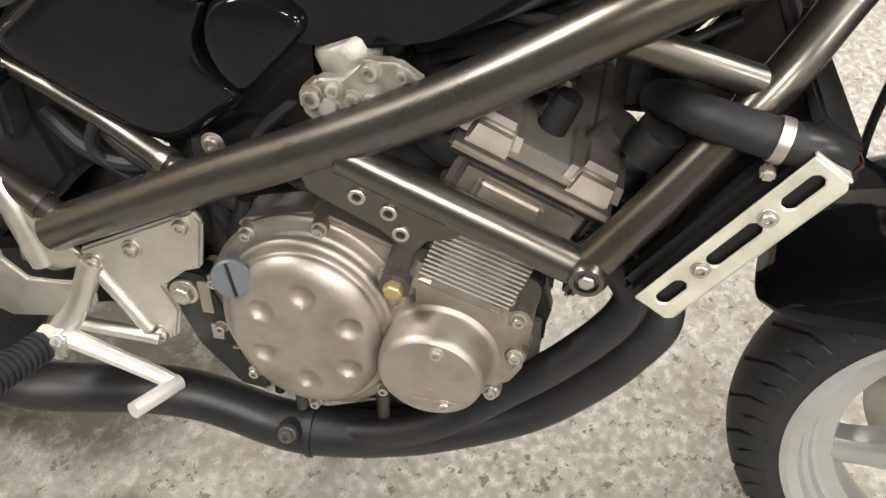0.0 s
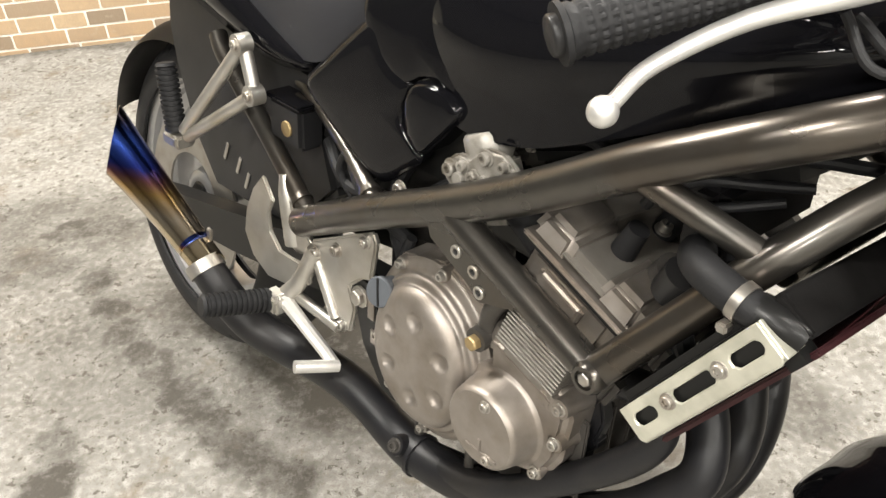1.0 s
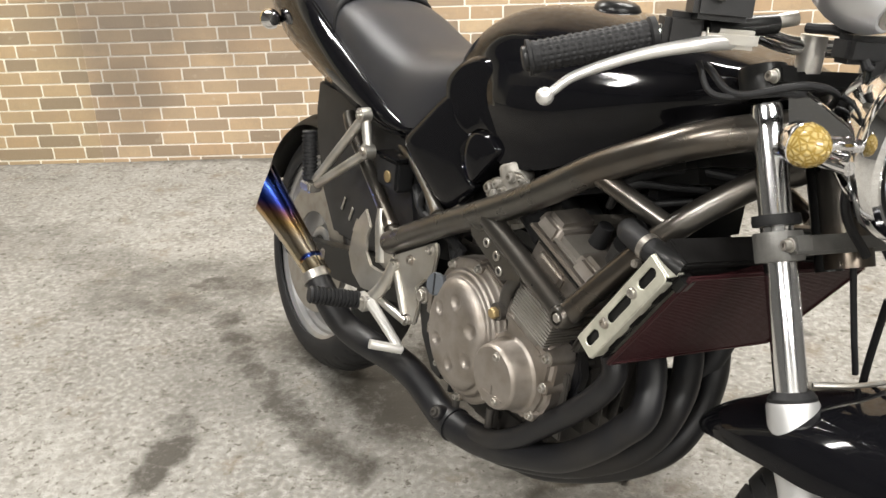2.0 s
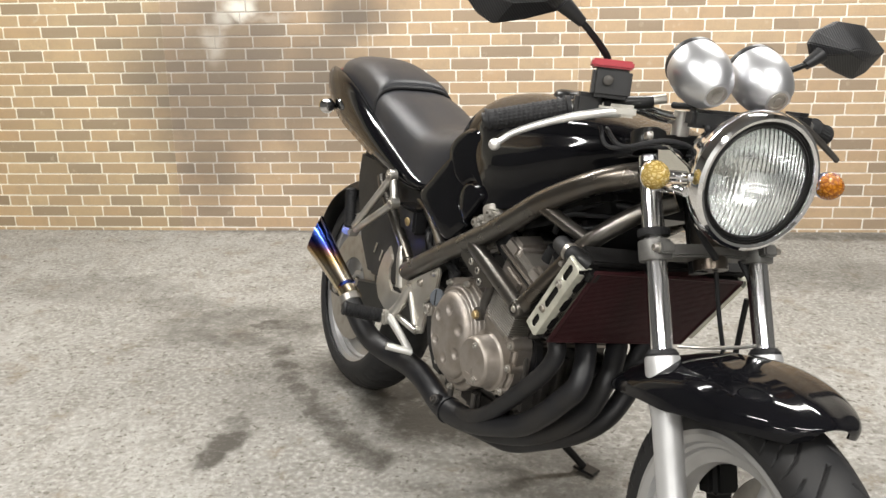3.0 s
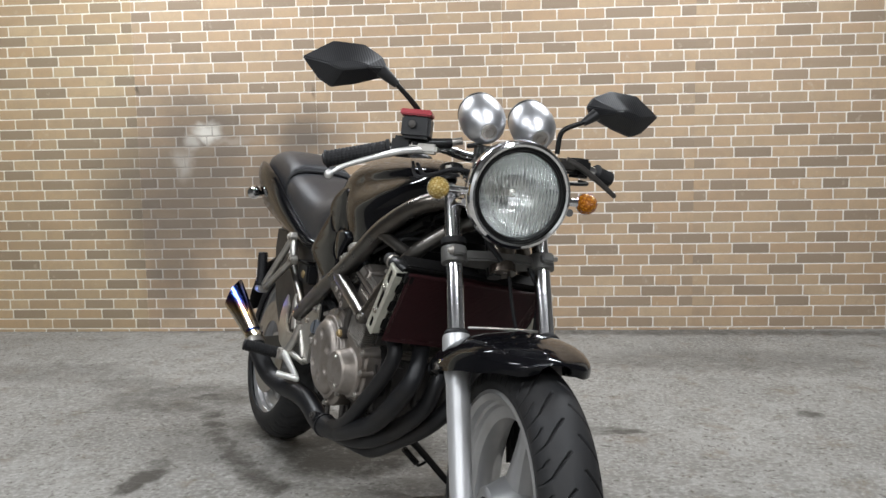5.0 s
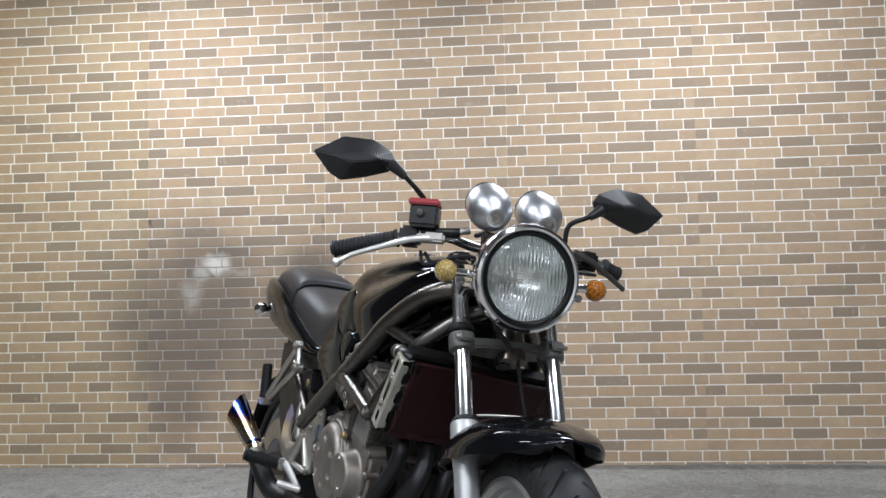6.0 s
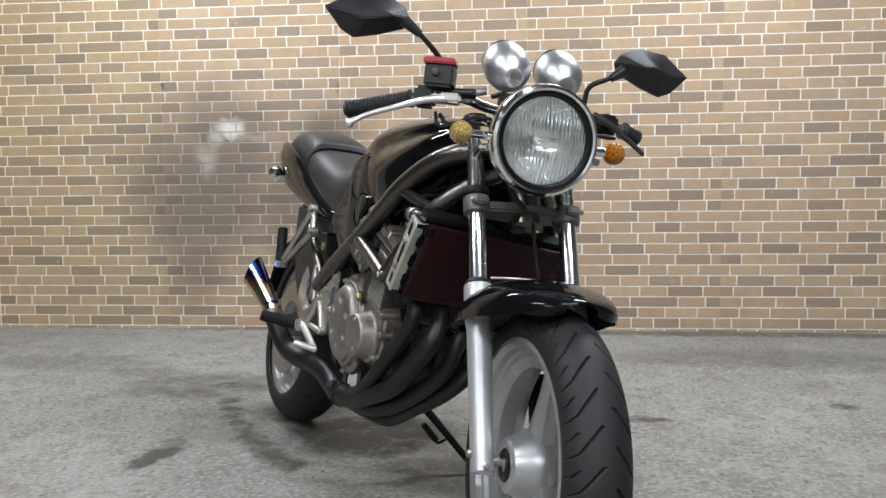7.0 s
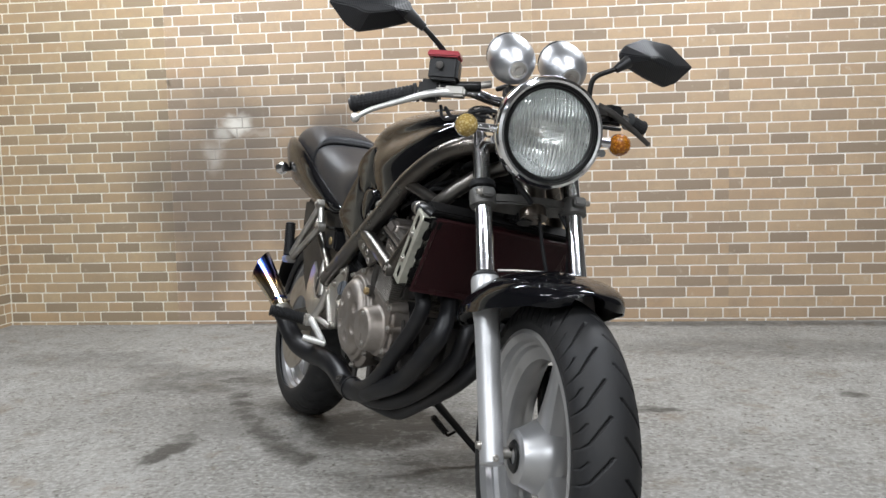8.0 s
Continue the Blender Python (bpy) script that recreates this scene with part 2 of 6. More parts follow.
def blend(nt, fac, c1, c2):
    """c1 and c2 are colours or sockets."""
    mx = nt.nodes.new("ShaderNodeMix")
    mx.data_type = "RGBA"
    nt.links.new(fac, mx.inputs[0])
    for i, c in ((6, c1), (7, c2)):
        if isinstance(c, tuple):
            mx.inputs[i].default_value = (*c, 1)
        else:
            nt.links.new(c, mx.inputs[i])
    return mx.outputs[2]


def concrete():
    m = bpy.data.materials.new("stained_shaded_concrete")
    m.use_nodes = True
    nt = m.node_tree
    b = nt.nodes["Principled BSDF"]
    g = nt.nodes.new("ShaderNodeNewGeometry")
    pos = g.outputs["Position"]
    base = blend(nt, remap(nt, noise_node(nt, pos, 1.6, 10, 0.66), 0.34, 0.66, 0, 1), (0.170, 0.164, 0.150), (0.285, 0.276, 0.256))
    base = blend(nt, remap(nt, noise_node(nt, pos, 9, 12, 0.82), 0.45, 0.60, 0, 0.8), base, (0.135, 0.126, 0.110))
    base = blend(nt, remap(nt, noise_node(nt, pos, 75, 10, 0.82), 0.48, 0.56, 0, 0.8), base, (0.40, 0.388, 0.362))
    base = blend(nt, remap(nt, noise_node(nt, pos, 150, 6, 0.8), 0.51, 0.58, 0, 0.75), base, (0.135, 0.122, 0.102))
    pits = remap(nt, noise_node(nt, pos, 52, 5, 0.70), 0.588, 0.622, 0, 0.85)
    base = blend(nt, pits, base, (0.075, 0.065, 0.052))
    chips = remap(nt, noise_node(nt, pos, 24, 4, 0.65), 0.665, 0.70, 0, 0.7)
    base = blend(nt, chips, base, (0.085, 0.071, 0.054))
    rust = remap(nt, noise_node(nt, pos, 7, 8, 0.72), 0.56, 0.68, 0, 0.6)
    base = blend(nt, rust, base, (0.135, 0.10, 0.065))
    stains_and_shade = [
        (-0.435, 0.44, 0, 0.055, 0.075, 0.3, 0.75), (-0.41, 0.53, 0, 0.070, 0.085, 0.3, 0.8), (-0.42, 0.63, 0, 0.060, 0.065, 0.3, 0.55),
        (-0.62, 1.28, 0, 0.46, 0.26, 0.4, 0.45), (-0.30, 0.86, 0, 0.34, 0.30, 0.4, 0.30), (-0.48, 1.30, 0, 0.19, 0.075, 0.4, 0.7), (-0.60, 1.17, 0, 0.24, 0.085, 0.4, 0.55), (-0.92, 1.46, 0, 0.24, 0.12, 0.4, 0.36),
        (1.03, 0.99, 0, 0.085, 0.032, 0.4, 0.8), (0.93, 1.0, 0, 0.16, 0.06, 0.4, 0.4), (1.67, 1.20, 0, 0.07, 0.05, 0.4, 0.6), (0.87, 0.48, 0, 0.10, 0.12, 0.4, 0.45),
        # Under the leaning motorcycle: oil, with its shade painted into the floor colour.
        (0.14, 0.76, 0, 0.34, 0.28, 0.4, 0.9), (0.45, 0.42, 0, 0.30, 0.20, 0.4, 0.5), (-0.14, 0.98, 0, 0.24, 0.20, 0.4, 0.6),
        # The 4 m wide entry darkens the floor along the wall's foot.
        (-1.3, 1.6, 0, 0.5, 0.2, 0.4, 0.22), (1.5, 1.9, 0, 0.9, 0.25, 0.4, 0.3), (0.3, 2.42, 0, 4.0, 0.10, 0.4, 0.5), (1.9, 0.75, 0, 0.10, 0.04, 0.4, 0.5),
    ]
    smear = [Vector(q) for q in ((-0.43, 1.08), (-0.34, 0.90), (-0.26, 0.78), (-0.18, 0.665), (-0.10, 0.555), (-0.03, 0.485), (0.03, 0.455))]
    for p, q in zip(smear, smear[1:]):  # one long curved oil smear
        for k in range(2):
            c = p.lerp(q, k / 2)
            stains_and_shade.append((c.x, c.y, 0, 0.058, 0.072, 0.4, 0.62))
    mask = blob_mask(nt, pos, stains_and_shade, 0.09, 13.0, 0.42)
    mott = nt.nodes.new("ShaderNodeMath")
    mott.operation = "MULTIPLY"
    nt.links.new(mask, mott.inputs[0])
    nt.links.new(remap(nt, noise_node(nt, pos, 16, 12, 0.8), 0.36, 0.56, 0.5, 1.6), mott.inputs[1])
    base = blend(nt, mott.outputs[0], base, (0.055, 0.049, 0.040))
    nt.links.new(base, b.inputs["Base Color"])
    nt.links.new(remap(nt, noise_node(nt, pos, 6, 5), 0.3, 0.7, 0.62, 0.9), b.inputs["Roughness"])
    bp = nt.nodes.new("ShaderNodeBump")
    bp.inputs["Strength"].default_value, bp.inputs["Distance"].default_value = 0.8, 0.004
    nt.links.new(noise_node(nt, pos, 60, 6, 0.6), bp.inputs["Height"])
    nt.links.new(bp.outputs[0], b.inputs["Normal"])
    return m


SOOT = [(-1.02, 2.39, 0.76, 0.66, 1.0, 0.66, 0.74), (-1.16, 2.39, 0.66, 0.36, 1.0, 0.54, 0.70), (-0.95, 2.39, 1.00, 0.52, 1.0, 0.34, 0.66),
        (-0.42, 2.39, 0.98, 0.36, 1.0, 0.26, 0.78), (-0.62, 2.39, 0.68, 0.50, 1.0, 0.50, 0.66), (-1.12, 2.39, 0.36, 0.26, 1.0, 0.36, 0.62),
        (-1.17, 2.39, 0.93, 0.30, 1.0, 0.30, 0.55), (-0.80, 2.39, 0.85, 0.30, 1.0, 0.30, 0.35)]


def aged_strip(nt, pos, base):
    """The strip of paper near the corner has yellowed more than the others."""
    sep = nt.nodes.new("ShaderNodeSeparateXYZ")
    nt.links.new(pos, sep.inputs[0])
    mx = nt.nodes.new("ShaderNodeMix")
    mx.data_type, mx.blend_type = "RGBA", "MULTIPLY"
    nt.links.new(remap(nt, sep.outputs["X"], -1.272, -1.268, 1.0, 0.0), mx.inputs[0])
    nt.links.new(base, mx.inputs[6])
    mx.inputs[7].default_value = (0.97, 0.985, 0.925, 1)
    return mx.outputs[2]


def brick(dark):
    m = bpy.data.materials.new("dark_brick_tile" if dark else "tan_brick_tile")
    m.use_nodes = True
    nt = m.node_tree
    b = nt.nodes["Principled BSDF"]
    g = nt.nodes.new("ShaderNodeNewGeometry")
    pos = g.outputs["Position"]
    oi = nt.nodes.new("ShaderNodeObjectInfo")
    isl = nt.nodes.new("ShaderNodeMath")
    isl.operation = "ADD"
    nt.links.new(g.outputs["Random Per Island"], isl.inputs[0])
    nt.links.new(oi.outputs["Random"], isl.inputs[1])
    fr = nt.nodes.new("ShaderNodeMath")
    fr.operation = "FRACT"
    nt.links.new(isl.outputs[0], fr.inputs[0])
    ramp = nt.nodes.new("ShaderNodeValToRGB")
    if dark:
        stops = [(0.0, (0.253, 0.190, 0.131)), (0.5, (0.290, 0.216, 0.147)), (1.0, (0.335, 0.246, 0.164))]
    else:
        stops = [(0.0, (0.416, 0.303, 0.190)), (0.3, (0.473, 0.333, 0.203)), (0.55, (0.385, 0.272, 0.171)), (0.8, (0.447, 0.303, 0.180)), (1.0, (0.494, 0.364, 0.229))]
    els = ramp.color_ramp.elements
    while len(els) < len(stops):
        els.new(0.5)
    for e, (p, c) in zip(els, stops):
        e.position, e.color = p, (*c, 1)
    nt.links.new(fr.outputs[0], ramp.inputs[0])
    grain = remap(nt, noise_node(nt, pos, 90, 5, 0.6), 0.3, 0.75, 0.0, 0.30)
    base = blend(nt, grain, ramp.outputs[0], (0.30, 0.24, 0.18))
    pale = remap(nt, noise_node(nt, pos, 25, 4, 0.6), 0.62, 0.75, 0.0, 0.4)
    base = blend(nt, pale, base, (0.56, 0.48, 0.38))
    smudge = remap(nt, noise_node(nt, pos, 11, 8, 0.7), 0.48, 0.68, 0.0, 0.34)
    base = blend(nt, smudge, base, (0.27, 0.205, 0.145))
    base = aged_strip(nt, pos, base)
    soot = blob_mask(nt, pos, SOOT, 0.35, 2.5)
    base = blend(nt, soot, base, (0.105, 0.088, 0.073))
    dab = blob_mask(nt, pos, [(-0.93, 2.39, 1.015, 0.11, 1, 0.055, 0.95), (-1.00, 2.39, 0.97, 0.07, 1, 0.06, 0.5), (-1.04, 2.39, 0.86, 0.07, 1, 0.12, 0.38), (-0.80, 2.39, 0.98, 0.16, 1, 0.03, 0.22)], 0.12, 9.0)
    base = blend(nt, dab, base, (0.62, 0.59, 0.53))
    marks = blob_mask(nt, pos, [(-1.259, 2.39, 1.238, 0.014, 1, 0.03, 0.9), (-0.365, 2.39, 1.20, 0.016, 1, 0.05, 0.6)], 0.03, 22.0)
    base = blend(nt, marks, base, (0.12, 0.09, 0.06))
    nt.links.new(base, b.inputs["Base Color"])
    b.inputs["Roughness"].default_value = 0.75
    bp = nt.nodes.new("ShaderNodeBump")
    bp.inputs["Strength"].default_value, bp.inputs["Distance"].default_value = 0.35, 0.003
    nt.links.new(noise_node(nt, pos, 120, 5, 0.6), bp.inputs["Height"])
    nt.links.new(bp.outputs[0], b.inputs["Normal"])
    return m


def mortar():
    m = bpy.data.materials.new("pale_mortar")
    m.use_nodes = True
    nt = m.node_tree
    b = nt.nodes["Principled BSDF"]
    g = nt.nodes.new("ShaderNodeNewGeometry")
    pos = g.outputs["Position"]
    base = blend(nt, noise_node(nt, pos, 40, 5), (0.69, 0.645, 0.575), (0.83, 0.78, 0.71))
    base = blend(nt, remap(nt, noise_node(nt, pos, 14, 8, 0.75), 0.50, 0.68, 0.0, 0.55), base, (0.46, 0.385, 0.30))
    base = aged_strip(nt, pos, base)
    base = blend(nt, blob_mask(nt, pos, SOOT, 0.35, 2.5), base, (0.15, 0.128, 0.108))
    nt.links.new(base, b.inputs["Base Color"])
    b.inputs["Roughness"].default_value = 0.85
    return m


CONCRETE, BRICK, DARK_BRICK, MORTAR = concrete(), brick(False), brick(True), mortar()
DARK_WALL = material("dark_painted_wall", (0.075, 0.075, 0.073), 0.7, 0, 0.1, 6, 0.1, 80)
# Pale tone chosen so the unseen south wall brightens metal from the front.
BOUNCE_WALL = material("pale_bounce_wall", (0.42, 0.42, 0.41), 0.7, 0, 0.08, 6, 0.1, 80)
PLASTER = material("painted_ceiling_board", (0.17, 0.17, 0.17), 0.8, 0, 0.05, 6, 0.1, 80)
DARK_METAL = material("dark_shutter_metal", (0.05, 0.047, 0.045), 0.55, 0.3, 0.15, 10)


# ---- mesh helpers ----
def obj(name, bm, mat, smooth=35):
    me = bpy.data.meshes.new(name)
    bmesh.ops.recalc_face_normals(bm, faces=bm.faces)
    if smooth:
        for e in bm.edges:
            e.smooth = len(e.link_faces) == 2 and e.calc_face_angle(0) < radians(smooth)
        for fc in bm.faces:
            fc.smooth = True
    bm.to_mesh(me)
    bm.free()
    me.materials.append(mat)
    return new(name, me)


LAYOUT = 0


def part(name, bm, mat, parent, label="", smooth=35):
    if LAYOUT:
        settle(bm, LAYOUT == 2)
    ob = obj(name, bm, mat, smooth)
    ob.parent = parent
    if label:
        tagged(ob, label)
    return ob


def curve_points(pts, n=6):
    """Catmull-Rom through the points (3 or more values each)."""
    p = [np.array(q, float) for q in pts]
    if len(p) < 3:
        return p
    p = [2 * p[0] - p[1]] + p + [2 * p[-1] - p[-2]]
    res = []
    for i in range(1, len(p) - 2):
        for k in range(n):
            t = k / n
            res.append(0.5 * (2 * p[i] + (p[i + 1] - p[i - 1]) * t + (2 * p[i - 1] - 5 * p[i] + 4 * p[i + 1] - p[i + 2]) * t * t
                              + (3 * p[i] - p[i - 1] - 3 * p[i + 1] + p[i + 2]) * t ** 3))
    res.append(p[-2])
    return res


def tube(pts, r, seg=16, n=6, bm=None, caps=True):
    """A round bar along a smooth line; r is one radius or one per point."""
    bm = bm or bmesh.new()
    rs = [r] * len(pts) if isinstance(r, (int, float)) else list(r)
    line = curve_points([(*p, q) for p, q in zip(pts, rs)], n)
    c = [Vector(p[:3]) for p in line]
    rad = [p[3] for p in line]
    rings, side = [], None
    for i, v in enumerate(c):
        d = (c[min(i + 1, len(c) - 1)] - c[max(i - 1, 0)]).normalized()
        if side is None:
            side = d.orthogonal().normalized()
        side = (side - d * side.dot(d)).normalized()
        up = d.cross(side)
        rings.append([bm.verts.new(v + (side * math.cos(a) + up * math.sin(a)) * rad[i])
                      for a in (2 * math.pi * k / seg for k in range(seg))])
    skin(bm, rings, caps)
    return bm


def skin(bm, rings, caps=True, closed=True):
    n = len(rings[0])
    for a, b in zip(rings, rings[1:]):
        for k in range(n if closed else n - 1):
            bm.faces.new((a[k], a[(k + 1) % n], b[(k + 1) % n], b[k]))
    if caps:
        bm.faces.new(rings[0])
        bm.faces.new(list(reversed(rings[-1])))


def lathe(profile, origin, axis, seg=32, bm=None, closed=False):
    """Turn (radius, height) round an axis; closed joins the profile's ends."""
    bm = bm or bmesh.new()
    ax = Vector(axis).normalized()
    u = ax.orthogonal().normalized()
    v = ax.cross(u)
    o = Vector(origin)
    rings = []
    for k in range(seg):
        a = 2 * math.pi * k / seg
        rings.append([bm.verts.new(o + ax * h + (u * math.cos(a) + v * math.sin(a)) * max(r, 1e-5)) for r, h in profile])
    m = len(profile)
    for k in range(seg):
        a, b = rings[k], rings[(k + 1) % seg]
        for i in range(m if closed else m - 1):
            bm.faces.new((a[i], b[i], b[(i + 1) % m], a[(i + 1) % m]))
    bmesh.ops.remove_doubles(bm, verts=bm.verts, dist=2e-5)
    return bm


def bevel(bm, width, segs=2, angle=30):
    es = [e for e in bm.edges if len(e.link_faces) == 2 and e.calc_face_angle(0) > radians(angle)]
    bmesh.ops.bevel(bm, geom=es, offset=width, segments=segs, affect="EDGES", clamp_overlap=True)
    return bm


def plate(poly, l0, l1, bev=0.003, segs=2, holes=()):
    """A flat shape given as (forward, up) points, from l0 to l1 sideways."""
    bm = bmesh.new()
    vs = [bm.verts.new((f, l0, u)) for f, u in poly]
    edges = [bm.edges.new((vs[i], vs[(i + 1) % len(vs)])) for i in range(len(vs))]
    for h in holes:
        hv = [bm.verts.new((f, l0, u)) for f, u in h]
        edges += [bm.edges.new((hv[i], hv[(i + 1) % len(hv)])) for i in range(len(hv))]
    bmesh.ops.triangle_fill(bm, edges=edges, use_beauty=True, use_dissolve=True)
    ret = bmesh.ops.extrude_face_region(bm, geom=list(bm.faces))
    bmesh.ops.translate(bm, verts=[g for g in ret["geom"] if isinstance(g, bmesh.types.BMVert)], vec=(0, l1 - l0, 0))
    bmesh.ops.recalc_face_normals(bm, faces=bm.faces)
    if bev:
        bevel(bm, bev, segs)
    return bm


def box(cx, cy, cz, sx, sy, sz, bev=0.004, m=None, segs=2, bm=None):
    b2 = bmesh.new()
    bmesh.ops.create_cube(b2, size=1.0, matrix=Matrix.Diagonal((sx, sy, sz, 1)))
    if bev:
        bevel(b2, bev, segs)
    bmesh.ops.transform(b2, verts=b2.verts, matrix=Matrix.Translation((cx, cy, cz)) @ (m or Matrix.Identity(4)))
    if bm is None:
        return b2
    join(bm, b2)
    return bm


def join(bm, other):
    me = bpy.data.meshes.new("tmp")
    other.to_mesh(me)
    other.free()
    bm.from_mesh(me)
    bpy.data.meshes.remove(me)
    return bm


def moved(bm, m):
    bmesh.ops.transform(bm, verts=bm.verts, matrix=m)
    return bm


def disc(r, h, origin, axis, edge=0.002, seg=20, bm=None):
    """A round puck with eased edges, standing on origin along the axis."""
    return lathe([(0, 0), (r, 0), (r, h - edge), (r - edge * 0.4, h - edge * 0.3), (r - edge, h), (0, h)], origin, axis, seg, bm)


def loft(sections, caps=True):
    bm = bmesh.new()
    skin(bm, [[bm.verts.new(p) for p in ring] for ring in sections], caps)
    return bm


def bolt(origin, axis, r=0.006, h=0.005, bm=None):
    """A socket-head screw with a washer."""
    bm = disc(r * 1.35, h * 0.25, origin, axis, 0.0004, 14, bm)
    o = Vector(origin) + Vector(axis).normalized() * h * 0.25
    lathe([(r, 0), (r, h * 0.8), (r * 0.9, h), (r * 0.5, h), (r * 0.45, h * 0.45), (0, h * 0.45)], o, axis, 14, bm)
    return bm


# ---- motorcycle: forward, left, up in metres from the rear contact ----
bike = new("motorcycle")
bike.matrix_world = Matrix.Translation((-0.123, 0.881, 0)) @ Euler((0, 0, radians(-55.8))).to_matrix().to_4x4() @ Euler((radians(-13), 0, 0)).to_matrix().to_4x4()
tagged(bike, "black naked motorcycle with bronze-grey tube frame leaning on its side stand", "motorcycle")

# steering turned to the right about the raked head
HEAD = Vector((1.16, 0, 0.78))
RAKE = Vector((-0.41, 0, 0.912)).normalized()
STEER = Matrix.Translation(HEAD) @ Matrix.Rotation(radians(-12), 4, RAKE) @ Matrix.Translation(-HEAD)


def settle(bm, body):
    """Bring parts laid out square to the machine's own set: frame and engine draw in low down, the bodywork sits a little to the right."""
    for v in bm.verts:
        f, l, u = v.co
        a = abs(l)
        w = min(1.0, a / 0.09)
        lean = 0.0204 * f - 0.0872 * u + 0.0305
        side = l + lean if body else math.copysign(a - lean * w, l)
        v.co = (f + 0.02 * a - 0.002, side, u - 0.087 * (-l if body else a * w) + 0.007)
    return bm


def both(make):
    """Build for the right side (-1) and the left (+1)."""
    for side in (-1, 1):
        make(side)


def groove_depth(s, t, lines, period, half, deep):
    s = (s + period * 0.5) % period - period * 0.5
    best = 9.0
    for shift in (-period, 0, period):
        for (s0, t0), (s1, t1) in lines:
            ax, ay, bx, by = s0 + shift, t0, s1 + shift, t1
            dx, dy = bx - ax, by - ay
            k = max(0, min(1, ((s - ax) * dx + (t - ay) * dy) / (dx * dx + dy * dy)))
            best = min(best, math.hypot(s - ax - k * dx, t - ay - k * dy))
    return deep * max(0.0, min(1.0, (half * 1.6 - best) / (half * 0.9)))


def tyre_mesh(radius, width, rim_r, axle, around=300, across=44, period=0.062):
    """A road tyre with swept tread grooves cut into its crown."""
    bm = bmesh.new()
    w = width / 2
    reach = w * 1.25
    lines = []
    for sg, off in ((1, 0.0), (-1, period * 0.5)):
        lines += [((off - 0.003, sg * 0.064), (off - 0.001, sg * 0.046)), ((off - 0.001, sg * 0.046), (off + 0.006, sg * 0.034)), ((off + 0.006, sg * 0.034), (off + 0.046, sg * 0.008)),
                  ((off + 0.026, sg * 0.058), (off + 0.028, sg * 0.046)), ((off + 0.028, sg * 0.046), (off + 0.038, sg * 0.036))]
    rows = []
    steps = max(30, round(2 * math.pi * radius / period))
    period = 2 * math.pi * radius / steps
    for i in range(around):
        a = 2 * math.pi * i / around
        ring = []
        for j in range(across + 1):
            t = -1 + 2 * j / across
            ang = t * radians(118)
            y = w * math.sin(ang) if abs(ang) < math.pi / 2 else math.copysign(w * (1 - 0.26 * (abs(ang) - math.pi / 2)), ang)
            drop = w * 0.92 * (1 - math.cos(ang)) if abs(ang) < math.pi / 2 else w * 0.92 + (abs(ang) - math.pi / 2) * 0.052
            r = max(rim_r - 0.002, radius - drop)
            if abs(ang) < radians(88):
                r -= groove_depth(a * radius, w * ang * 0.72, lines, period, 0.0013, 0.0052)
            ring.append(bm.verts.new((axle[0] + r * math.cos(a), axle[1] + y, axle[2] + r * math.sin(a))))
        rows.append(ring)
    for i in range(around):
        p, q = rows[i], rows[(i + 1) % around]
        for j in range(across):
            bm.faces.new((p[j], p[j + 1], q[j + 1], q[j]))
    return bm


def spoke_mesh(axle, angle, r0, r1, w0, w1, thick):
    """A cast spoke: broad and hollowed at the hub, slimmer towards the rim."""
    secs = []
    for k in range(9):
        t = k / 8
        r = r0 + (r1 - r0) * t
        w = w0 + (w1 - w0) * math.sin(t * math.pi / 2) + 0.022 * max(0, t - 0.8) * 5 * 0.5
        d = thick * (1 - 0.35 * t)
        ring = []
        for q in range(12):
            b = 2 * math.pi * q / 12
            x, y = math.cos(b), math.sin(b)
            ring.append((r, math.copysign(abs(y) ** 0.6, y) * d / 2, math.copysign(abs(x) ** 0.7, x) * w / 2))
        secs.append(ring)
    bm = loft(secs)
    return moved(bm, Matrix.Translation(axle) @ Matrix.Rotation(-angle, 4, (0, 1, 0)))


